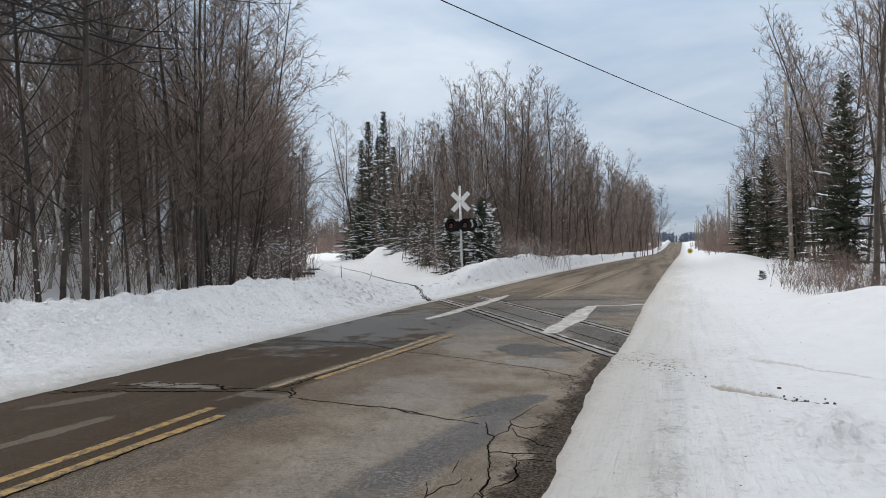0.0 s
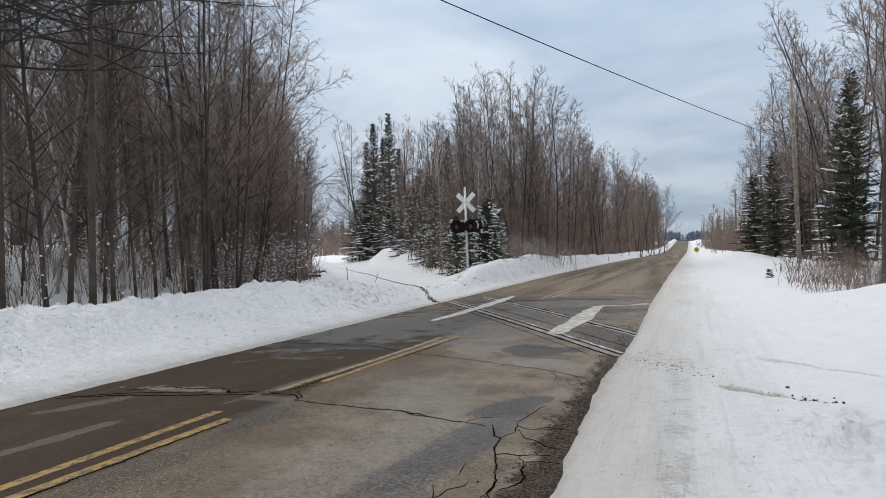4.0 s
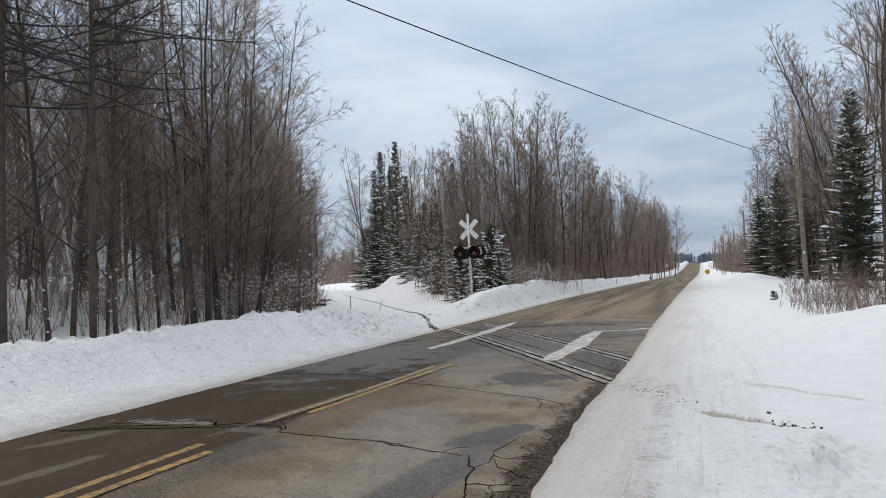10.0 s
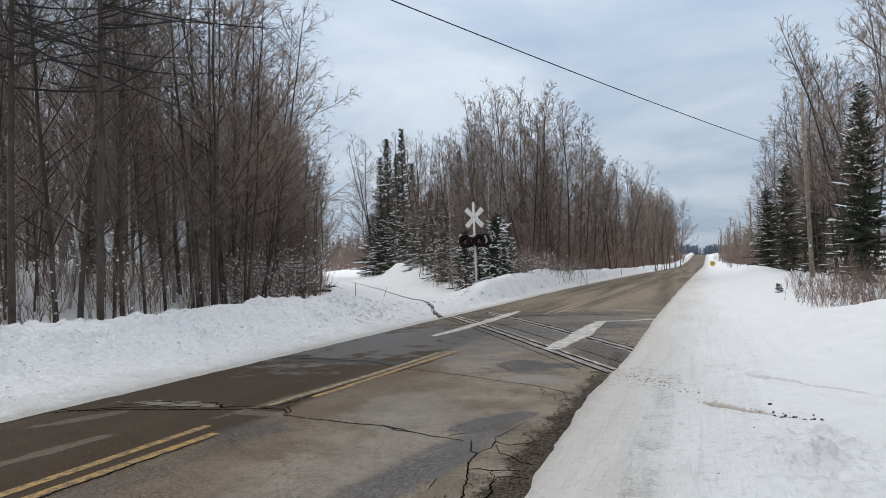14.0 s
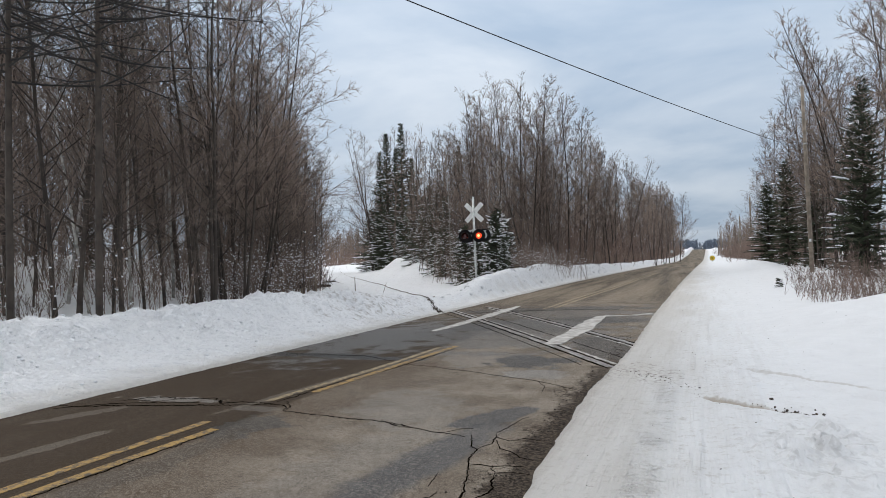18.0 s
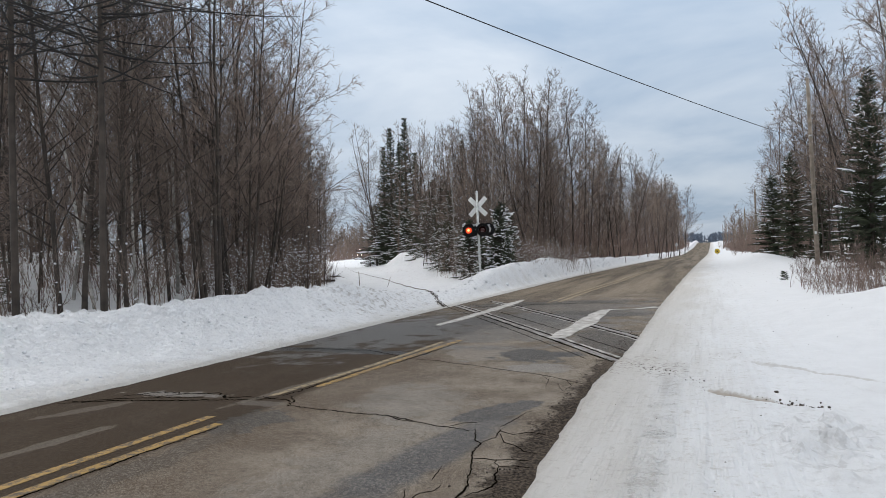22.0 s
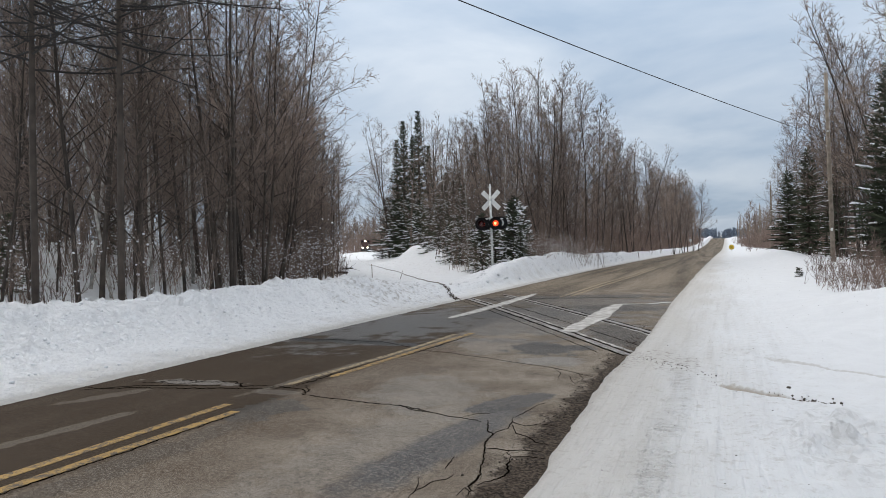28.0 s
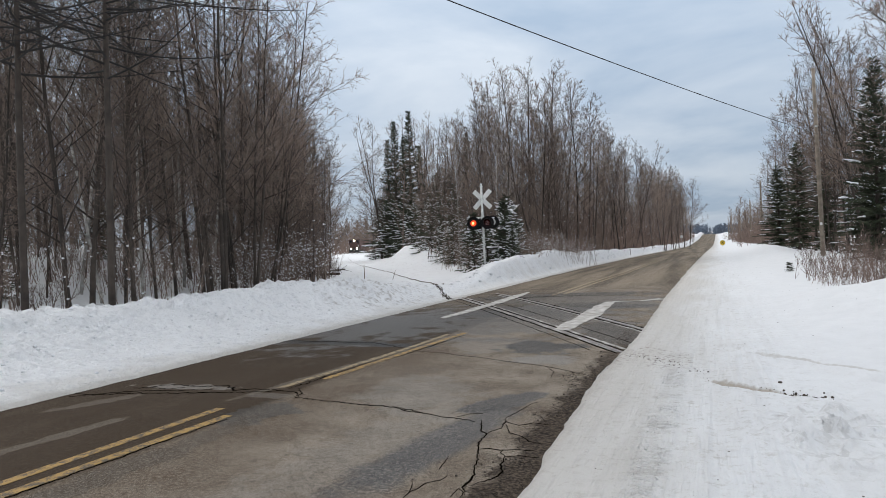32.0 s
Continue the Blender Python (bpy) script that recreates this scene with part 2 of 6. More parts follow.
def land(x, y):
    """Height of the snow."""
    x, y = np.asarray(x, float), np.asarray(y, float)
    u = x - road_x(y)
    base = road_z(y)
    wob = 0.16 * fbm(x * 0.9, y * 0.9, 3, 3) + 0.05 * fbm(x * 4, y * 4, 9, 2)
    # near the crossing the ploughed edges run true, with a crumbled rim
    rim = 0.05 * fbm(x * 3.1, y * 3.1, 13, 4)
    shift = np.interp(y, (2.0, 4.3, 5.6, 6.8, 7.7, 8.7, 10.2, 12.0, 19.5), (0.11, 0.09, 0.017, -0.035, -0.073, -0.083, -0.017, 0.03, -0.08))
    near = 1 - step(22, 34, y)
    s, n = track_frame(x, y)
    # left of the road: apron, ploughed bank, hollow, forest floor
    v = -u - HALF + wob * (1 - 0.7 * near) + rim * near
    cross = hump(0, 3.4, n)
    ridge = np.interp(y, (-30, 5, 10, 14, 17, 19, 21, 24, 30, 36, 45, 80, 400), (0.75, 0.72, 0.70, 0.72, 0.66, 0.40, 0.45, 0.98, 0.92, 1.05, 0.75, 0.6, 1.3))
    rv = np.interp(y, (-30, 8, 12, 14.5, 17, 19.5, 22, 24.5, 40, 80), (3.25, 3.2, 2.9, 2.4, 1.7, 1.5, 1.2, 1.0, 1.0, 1.2))
    rw = np.interp(y, (-30, 12, 17, 22, 30, 60), (1.15, 1.1, 0.9, 0.7, 0.8, 1.0))
    lump = 1 + 0.25 * fbm(x * 0.6, y * 0.6, 21, 3)
    left = 0.10 * step(0.0, 0.9, v) + 0.03 * step(0, 0.15, v) + ridge * lump * np.exp(-(((v - rv) / rw) ** 2)) * step(0.1, 1.0, v)
    crust = np.maximum(fbm(x * 5.0, y * 5.0, 23, 3), 0.05) - 0.05
    left = left + 0.24 * crust * step(0.5, 1.6, v) * (1 - step(rv + 1.0, rv + 2.5, v)) * (0.6 + 1.2 * np.maximum(fbm(x * 0.8, y * 0.8, 27, 2) + 0.15, 0))
    left = left + step(rv, rv + 2.5, v) * (0.22 + 0.35 * fbm(x * 0.13, y * 0.13, 31, 3))
    left = left + 1.9 * step(rv + 3.5, rv + 20.0, v) * step(5, 11, -n) * (1 - step(45, 80, y))
    # ground to the far side of the track climbs to a snowy knoll
    left = left + 1.1 * np.exp(-(((x + 21.0) / 6.5) ** 2) - (((y - 56.0) / 11.0) ** 2)) + 1.55 * np.exp(-(((x + 31.0) / 3.2) ** 2) - (((y - 68.0) / 6.0) ** 2))
    left = left + 0.6 * step(2, 8, n) * step(10, 25, s) * step(40, 80, y) * step(3, 10, v)
    # right of the road: packed shoulder, mound, rough ground
    w = u - HALF + wob * 0.8 * (1 - near) + near * (rim * 0.9 - shift - 0.085)
    right = 0.035 * step(0.0, 0.25, w) + 0.05 * step(0.2, 2.0, w)
    right = right + 0.62 * np.exp(-(((x - 5.2) / 3.2) ** 4) - (((y - 15.2) / 2.4) ** 2)) * (1 + 0.2 * fbm(x * 0.7, y * 0.7, 45, 3))
    right = right + 0.16 * np.exp(-(((x - 2.6) / 1.4) ** 2) - (((y - 24.0) / 5.0) ** 2)) + 0.55 * np.exp(-(((x - 4.2) / 1.5) ** 2) - (((y - 52.0) / 7.0) ** 2))
    right = right + 0.18 * step(3.0, 5.5, w) * (1 + fbm(x * 0.4, y * 0.4, 41, 3)) * step(30, 40, y)
    right = right + 0.5 * np.exp(-(((w - 5.0) / 2.0) ** 2)) * step(45, 70, y)
    clods = np.maximum(fbm(x * 6.2, y * 6.2, 51, 3) + 0.02, 0) * 0.42 * np.exp(-(((x - 1.25) / 0.50) ** 2) - (((y - 6.0) / 0.95) ** 2))
    # footprints trodden through the lumps
    for fx, fy in ((0.86, 6.85), (1.05, 6.25), (1.38, 6.1), (1.2, 5.5), (1.6, 5.8), (0.98, 5.1), (1.5, 6.7)):
        right = right - 0.055 * np.exp(-(((x - fx) / 0.10) ** 2) - (((y - fy) / 0.16) ** 2))
    right = right + clods
    h = np.where(u < 0, left, right)
    edge = np.where(u < 0, v, w)
    h = h + step(0.3, 1.2, edge) * ((0.035 + 0.045 * (u < 0)) * fbm(x * 1.7, y * 1.7, 61, 3) + (0.020 + 0.040 * (u < 0)) * fbm(x * 4.5, y * 4.5, 71, 2)) + 0.15 * step(8, 20, edge) * fbm(x * 0.3, y * 0.3, 81, 3)
    # the cut of the track
    h = h * (1 - 0.75 * hump(0, 2.0, n) * step(-60, -20, s) * np.where(s < 0, step(0.0, 1.5, -s) * 0.4, 1.0))
    # rut of the near rail and wheel ruts in the shoulder's snow
    out = step(0.2, 0.6, w) * (u > 0) * (1 - step(-1, 0.5, s))
    h = h - rut_depth(x, y) - out * (0.075 * step(-9, -6, s) * np.exp(-(((n - GAUGE / 2) / 0.055) ** 2)))
    packed = step(0.25, 0.5, w) * (u > 0) * (1 - step(11, 16, y))
    for c in (0.02, 0.32, 0.95, 1.5):
        h = h - packed * 0.016 * np.exp(-(((x - c - 0.012 * y) / 0.10) ** 2))
    # the bed of the railway
    bed = np.exp(-((n / 3.2) ** 4)) * step(14, 24, s)
    h = h * (1 - bed) + bed * (-0.32 * step(30, 70, s) + 0.5 * step(105, 170, s) - base + 0.06 + 0.10 * fbm(x * 0.5, y * 0.5, 91, 2))
    h = h + 0.45 * np.exp(-(((x + 9.1) / 1.2) ** 2) - (((y - 27.6) / 2.3) ** 2)) * step(0.2, 1.2, v)
    # far off the land lifts to a low wooded rise
    h = h + step(500, 1100, np.hypot(x, y)) * 10.0
    h = np.where(edge > 0.0, h, -0.10 + 0.12 * step(-0.25, 0.0, edge))
    return base + h - 0.004


GRID = {}


def land1(x, y):
    """The snow's height at one place, read off the ground's own mesh."""
    xs, ys, gz = GRID["x"], GRID["y"], GRID["z"]
    i = min(max(int(np.searchsorted(xs, x)) - 1, 0), len(xs) - 2)
    j = min(max(int(np.searchsorted(ys, y)) - 1, 0), len(ys) - 2)
    f, g = (x - xs[i]) / (xs[i + 1] - xs[i]), (y - ys[j]) / (ys[j + 1] - ys[j])
    return float((gz[j, i] * (1 - f) + gz[j, i + 1] * f) * (1 - g) + (gz[j + 1, i] * (1 - f) + gz[j + 1, i + 1] * f) * g)


# ---- mesh building ----
class Soup:
    def __init__(self):
        self.v, self.f = [], []

    def cone(self, a, b, ra, rb, sides=3, cap=False):
        a, b = Vector(a), Vector(b)
        d = (b - a).normalized()
        p = d.orthogonal().normalized()
        q = d.cross(p)
        k = len(self.v)
        ring = [p * math.cos(2 * math.pi * i / sides) + q * math.sin(2 * math.pi * i / sides) for i in range(sides)]
        self.v += [a + r * ra for r in ring]
        if rb <= 0:
            self.v.append(b)
            self.f += [(k + i, k + (i + 1) % sides, k + sides) for i in range(sides)]
        else:
            self.v += [b + r * rb for r in ring]
            self.f += [(k + i, k + (i + 1) % sides, k + sides + (i + 1) % sides, k + sides + i) for i in range(sides)]
            if cap:
                self.f.append(tuple(k + sides + i for i in range(sides)))
                self.f.append(tuple(k + i for i in reversed(range(sides))))

    def tube(self, pts, radii, sides=6):
        """One skin along a line of points."""
        k = len(self.v)
        pts = [Vector(p) for p in pts]
        for i, p in enumerate(pts):
            d = (pts[min(i + 1, len(pts) - 1)] - pts[max(i - 1, 0)]).normalized()
            e = Vector((1, 0, 0)) if abs(d.x) < 0.8 else Vector((0, 1, 0))
            a = d.cross(e).normalized()
            b = d.cross(a)
            self.v += [p + (a * math.cos(2 * math.pi * j / sides) + b * math.sin(2 * math.pi * j / sides)) * radii[i] for j in range(sides)]
        for i in range(len(pts) - 1):
            for j in range(sides):
                o, u = k + i * sides, k + (i + 1) * sides
                self.f.append((o + j, o + (j + 1) % sides, u + (j + 1) % sides, u + j))
        self.f.append(tuple(k + (len(pts) - 1) * sides + j for j in range(sides)))
        self.f.append(tuple(k + j for j in reversed(range(sides))))

    def blob(self, c, rx, ry, rz, rng, seg=6, rings=3):
        k = len(self.v)
        c = Vector(c)
        for i in range(1, rings + 1):
            a = math.pi * i / (rings + 1) - math.pi / 2
            for j in range(seg):
                t = 2 * math.pi * (j + 0.5 * i) / seg
                s = rng.uniform(0.8, 1.2)
                self.v.append(c + Vector((rx * math.cos(a) * math.cos(t) * s, ry * math.cos(a) * math.sin(t) * s, rz * math.sin(a) * s)))
        self.v += [c - Vector((0, 0, rz)), c + Vector((0, 0, rz))]
        lo, hi = k + rings * seg, k + rings * seg + 1
        for j in range(seg):
            self.f.append((lo, k + (j + 1) % seg, k + j))
            self.f.append((hi, k + (rings - 1) * seg + j, k + (rings - 1) * seg + (j + 1) % seg))
            for i in range(rings - 1):
                o, u = k + i * seg, k + (i + 1) * seg
                self.f.append((o + j, o + (j + 1) % seg, u + (j + 1) % seg, u + j))

    def mesh(self, name, mat, smooth=True):
        me = bpy.data.meshes.new(name)
        me.from_pydata([tuple(p) for p in self.v], [], self.f)
        me.materials.append(mat)
        if smooth:
            me.polygons.foreach_set("use_smooth", [True] * len(me.polygons))
        me.update()
        return me


def mpart(name, soup, mat, parent, label="", smooth=True):
    ob = new(name, soup.mesh(name, mat, smooth))
    ob.parent = parent
    if label:
        tagged(ob, label)
    return ob


def part(name, bm, mat, parent, label="", smooth=False):
    """Links a bmesh as one mesh under a thing or a part."""
    me = bpy.data.meshes.new(name)
    bm.to_mesh(me)
    bm.free()
    me.materials.append(mat)
    if smooth:
        me.polygons.foreach_set("use_smooth", [True] * len(me.polygons))
    ob = new(name, me)
    ob.parent = parent
    if label:
        tagged(ob, label)
    return ob


def box(sx, sy, sz, m=Matrix(), bevel=0.0):
    bm = bmesh.new()
    bmesh.ops.create_cube(bm, size=1.0, matrix=m @ Matrix.Diagonal((sx, sy, sz, 1)))
    if bevel:
        bmesh.ops.bevel(bm, geom=bm.edges[:], offset=bevel, segments=2, affect="EDGES", profile=0.5)
    return bm


def drum(r0, r1, depth, m=Matrix(), seg=20):
    bm = bmesh.new()
    bmesh.ops.create_cone(bm, cap_ends=True, segments=seg, radius1=r0, radius2=r1, depth=depth, matrix=m)
    return bm


# ---- ground ----
def spaced(lo, hi, fine_lo, fine_hi, fine, grow):
    mid = list(np.arange(fine_lo, fine_hi + fine / 2, fine))
    a, d = [], fine
    p = fine_hi
    while p < hi:
        d *= grow
        p += d
        a.append(p)
    b, d, p = [], fine, fine_lo
    while p > lo:
        d *= grow
        p -= d
        b.append(p)
    return np.array(b[::-1] + mid + a)


def build_ground():
    xs = spaced(-1400, 1400, -12.3, 4.0, 0.075, 1.09)
    ys = spaced(-500, 2400, 3.0, 23.0, 0.085, 1.05)
    gx, gy = np.meshgrid(xs, ys)
    gz = land(gx, gy)
    GRID["x"], GRID["y"], GRID["z"] = xs, ys, gz
    nx, ny = len(xs), len(ys)
    me = bpy.data.meshes.new("ground")
    verts = np.stack([gx, gy, gz], -1).reshape(-1, 3)
    i = np.arange((nx - 1) * (ny - 1))
    a = (i // (nx - 1)) * nx + i % (nx - 1)
    faces = np.stack([a, a + 1, a + nx + 1, a + nx], -1)
    me.from_pydata(verts.tolist(), [], faces.tolist())
    me.polygons.foreach_set("use_smooth", [True] * len(me.polygons))
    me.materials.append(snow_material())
    ob = new("ground", me)
    tagged(ob, "deep white winter snow with ploughed banks beside the road", "snow", kind="structure")
    return ob


class Graph:
    """Short hand for the nodes of one material."""

    def __init__(self, name):
        self.m = bpy.data.materials.new(name)
        self.m.use_nodes = True
        self.n, self.l = self.m.node_tree.nodes, self.m.node_tree.links
        self.bsdf = self.n["Principled BSDF"]
        self.pos = self.n.new("ShaderNodeTexCoord").outputs["Object"]

    def put(self, socket, value):
        if isinstance(value, (int, float)):
            socket.default_value = value
        elif isinstance(value, tuple):
            socket.default_value = (*value, 1) if len(value) == 3 and socket.type == "RGBA" else value
        else:
            self.l.new(value, socket)

    def math(self, op, a, b=0.0, c=0.0):
        k = self.n.new("ShaderNodeMath")
        k.operation = op
        for s, v in zip(k.inputs, (a, b, c)):
            self.put(s, v)
        return k.outputs[0]

    def noise(self, scale, detail=4.0, rough=0.55, stretch=None, distort=0.0):
        k = self.n.new("ShaderNodeTexNoise")
        k.inputs["Scale"].default_value, k.inputs["Detail"].default_value = scale, detail
        k.inputs["Roughness"].default_value, k.inputs["Distortion"].default_value = rough, distort
        v = self.pos
        if stretch:
            mp = self.n.new("ShaderNodeMapping")
            mp.inputs["Scale"].default_value = stretch
            self.l.new(v, mp.inputs[0])
            v = mp.outputs[0]
        self.l.new(v, k.inputs["Vector"])
        return k.outputs["Fac"]

    def cells(self, scale, feature="F1", warp=None):
        k = self.n.new("ShaderNodeTexVoronoi")
        k.feature = feature
        k.inputs["Scale"].default_value = scale
        if warp is not None:
            a = self.n.new("ShaderNodeVectorMath")
            a.operation = "ADD"
            self.l.new(self.pos, a.inputs[0])
            self.l.new(warp, a.inputs[1])
            self.l.new(a.outputs[0], k.inputs["Vector"])
        else:
            self.l.new(self.pos, k.inputs["Vector"])
        return k.outputs["Distance"]

    def ramp(self, v, lo, hi, a=0.0, b=1.0):
        k = self.n.new("ShaderNodeMapRange")
        k.interpolation_type = "SMOOTHSTEP"
        self.put(k.inputs["Value"], v)
        for key, val in (("From Min", lo), ("From Max", hi), ("To Min", a), ("To Max", b)):
            k.inputs[key].default_value = val
        return k.outputs[0]

    def mix(self, f, a, b):
        k = self.n.new("ShaderNodeMix")
        k.data_type = "RGBA"
        self.put(k.inputs[0], f)
        self.put(k.inputs[6], a)
        self.put(k.inputs[7], b)
        return k.outputs[2]

    def patch(self, cx, cy, rx, ry, rot=0.0, ragged=0.6, grain=1.3, soft=0.18):
        """A stain with a ragged rim."""
        mp = self.n.new("ShaderNodeMapping")
        mp.vector_type = "TEXTURE"
        mp.inputs["Location"].default_value = (cx, cy, 0)
        mp.inputs["Rotation"].default_value = (0, 0, radians(rot))
        mp.inputs["Scale"].default_value = (rx, ry, 1e4)
        self.l.new(self.pos, mp.inputs[0])
        ln = self.n.new("ShaderNodeVectorMath")
        ln.operation = "LENGTH"
        self.l.new(mp.outputs[0], ln.inputs[0])
        d = self.math("MULTIPLY_ADD", self.math("SUBTRACT", self.noise(grain, 5.0, 0.6), 0.5), ragged * 3.6, ln.outputs["Value"])
        return self.ramp(d, 1.0 + soft, 1.0 - soft)

    def axes(self):
        k = self.n.new("ShaderNodeSeparateXYZ")
        self.l.new(self.pos, k.inputs[0])
        return k.outputs

    def bump(self, height, strength, distance, under=None):
        k = self.n.new("ShaderNodeBump")
        k.inputs["Strength"].default_value, k.inputs["Distance"].default_value = strength, distance
        self.put(k.inputs["Height"], height)
        if under is not None:
            self.l.new(under, k.inputs["Normal"])
        return k.outputs[0]

    def done(self, color, rough, normal=None):
        self.put(self.bsdf.inputs["Base Color"], color)
        self.put(self.bsdf.inputs["Roughness"], rough)
        if normal is not None:
            self.l.new(normal, self.bsdf.inputs["Normal"])
        return self.m


def snow_material():
    g = Graph("snow")
    ax = g.axes()
    u = g.math("SUBTRACT", g.math("ABSOLUTE", g.math("SUBTRACT", ax[0], g.math("MULTIPLY_ADD", ax[1], 0.0095, -4.25))), HALF)
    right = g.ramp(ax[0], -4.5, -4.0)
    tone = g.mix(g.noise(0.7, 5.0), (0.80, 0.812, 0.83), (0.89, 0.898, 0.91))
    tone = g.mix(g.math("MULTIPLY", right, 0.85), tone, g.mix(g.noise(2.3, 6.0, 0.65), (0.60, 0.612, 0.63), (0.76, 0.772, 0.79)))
    # road grime: thin by the left edge, wider on the driven shoulder
    grime_l = g.math("MULTIPLY", g.ramp(g.math("MULTIPLY_ADD", g.noise(1.6, 5.0), 1.4, u), 1.55, 0.55), g.math("SUBTRACT", 1.0, right))
    grime_r = g.math("MULTIPLY", g.ramp(g.math("MULTIPLY_ADD", g.noise(0.9, 5.0, stretch=(1.0, 0.25, 1)), 2.2, u), 3.0, 1.1), right)
    col = g.mix(g.math("MULTIPLY", grime_l, 0.55), tone, (0.56, 0.53, 0.48))
    col = g.mix(g.math("MULTIPLY", grime_r, 0.85), col, (0.50, 0.475, 0.44))
    # left bank: dirt in the pits, with their shade mixed into the colour
    pit_grime_shade = g.math("MULTIPLY", g.math("SUBTRACT", 1.0, right), g.ramp(g.noise(17.0, 6.0, 0.75), 0.54, 0.72))
    col = g.mix(g.math("MULTIPLY", g.math("MULTIPLY", pit_grime_shade, g.ramp(u, 6.0, 3.0)), 0.60), col, (0.42, 0.41, 0.40))
    # shade of the crust's relief, put into the colour as grey-blue blotches
    crust_shade = g.math("MULTIPLY", g.math("MULTIPLY", g.math("SUBTRACT", 1.0, right), g.ramp(g.noise(6.5, 6.0, 0.72), 0.50, 0.62)), g.ramp(u, 5.0, 3.0))
    col = g.mix(g.math("MULTIPLY", crust_shade, 0.30), col, (0.52, 0.535, 0.56))
    mottle = g.math("MULTIPLY", g.math("MULTIPLY", right, g.ramp(u, 3.5, 0.8)), g.ramp(g.noise(11.0, 6.0, 0.75), 0.50, 0.72))
    col = g.mix(g.math("MULTIPLY", mottle, 0.65), col, (0.38, 0.355, 0.32))
    bare = g.patch(0.72, 7.82, 0.085, 0.62, 47, 0.5, 5.0, 0.3)
    col = g.mix(g.math("MULTIPLY", bare, 0.75), col, (0.30, 0.25, 0.19))
    bare2 = g.patch(1.6, 9.35, 0.045, 1.15, 43, 0.7, 6.0, 0.4)
    col = g.mix(g.math("MULTIPLY", bare2, 0.45), col, (0.36, 0.33, 0.29))
    # shaded sides of the snow lumps, coloured grey by noise
    lump_shade = g.math("MULTIPLY", g.patch(1.2, 6.1, 0.5, 0.85, 0, 0.6, 1.5, 0.4), g.ramp(g.noise(9.0, 3.0), 0.50, 0.62))
    col = g.mix(g.math("MULTIPLY", lump_shade, 0.42), col, (0.44, 0.44, 0.44))
    near = g.ramp(g.math("MULTIPLY_ADD", g.noise(2.5, 4.0), 0.3, u), 0.30, 0.12)
    col = g.mix(g.math("MULTIPLY", near, 0.35), col, (0.30, 0.27, 0.23))
    specks = g.math("MULTIPLY", g.ramp(g.noise(9.0, 3.0), 0.70, 0.76), g.ramp(u, 6.0, 0.6))
    col = g.mix(g.math("MULTIPLY", specks, 0.45), col, (0.22, 0.19, 0.16))
    # earth thrown up where the track meets the road
    soil = g.patch(-0.55, 9.6, 0.8, 0.55, -50, 0.9, 4.0)
    col = g.mix(g.math("MULTIPLY", g.math("MULTIPLY", soil, g.ramp(g.noise(14.0, 4.0), 0.5, 0.66)), 0.6), col, (0.16, 0.13, 0.10))
    soil2 = g.patch(-8.9, 17.6, 1.3, 2.4, 10, 0.8, 2.0)
    col = g.mix(g.math("MULTIPLY", g.math("MULTIPLY", soil2, g.ramp(g.noise(7.0, 5.0), 0.48, 0.66)), 0.5), col, (0.22, 0.18, 0.14))
    litter = g.math("MULTIPLY", g.ramp(g.noise(2.6, 6.0, 0.7), 0.55, 0.68), g.ramp(u, 6.0, 9.0))
    col = g.mix(g.math("MULTIPLY", litter, 0.30), col, (0.20, 0.15, 0.11))
    tracks = g.math("MULTIPLY", g.ramp(g.noise(5.0, 4.0, stretch=(1.6, 0.06, 1)), 0.50, 0.64), g.math("MULTIPLY", right, g.ramp(u, 3.0, 1.0)))
    col = g.mix(g.math("MULTIPLY", tracks, 0.16), col, (0.36, 0.34, 0.315))
    # tyre treads pressed across the ruts
    band = g.math("MULTIPLY", g.ramp(g.math("ABSOLUTE", g.math("SUBTRACT", g.math("SUBTRACT", ax[0], g.math("MULTIPLY", ax[1], 0.012)), -0.17)), 0.22, 0.05), g.math("MULTIPLY", g.ramp(ax[1], 11.0, 8.0), right))
    band = g.math("MULTIPLY", band, g.ramp(g.noise(2.6, 4.0, 0.6), 0.36, 0.58))
    tread = g.math("MULTIPLY", g.math("SINE", g.math("MULTIPLY_ADD", g.noise(4.0, 4.0, 0.7), 26.0, g.math("MULTIPLY", ax[1], 40.0))), band)
    streak = g.math("MULTIPLY", g.noise(5.0, 4.0, stretch=(1.6, 0.06, 1)), g.math("MULTIPLY", right, g.ramp(u, 3.2, 1.2)))
    lumps = g.math("MULTIPLY", g.patch(1.2, 6.1, 0.5, 0.8, 0, 0.6, 1.5, 0.4), g.ramp(g.noise(4.2, 2.0), 0.46, 0.66))
    clumpy = g.math("MULTIPLY", g.ramp(g.noise(11.0, 5.0, 0.68), 0.44, 0.60), g.ramp(right, 0.0, 1.0, 0.34, 0.06))
    rough_h = g.math("ADD", g.math("ADD", g.math("ADD", clumpy, 0.0), g.math("ADD", g.noise(5.0, 6.0, 0.6), g.math("MULTIPLY", g.noise(30.0, 6.0, 0.7), 0.45))), g.math("MULTIPLY", lumps, 0.45))
    n1 = g.bump(g.math("MULTIPLY", rough_h, g.ramp(right, 0.0, 1.0, 0.85, 0.62)), 0.8, 0.12)
    n2 = g.bump(g.math("ADD", g.math("MULTIPLY", tread, 0.5), g.math("MULTIPLY", streak, 2.6)), 0.8, 0.034, n1)
    col = g.mix(g.math("MULTIPLY", g.ramp(tread, 0.45, 0.9), 0.34), col, (0.30, 0.275, 0.25))
    g.bsdf.inputs["Specular IOR Level"].default_value = 0.25
    return g.done(col, 0.7, n2)


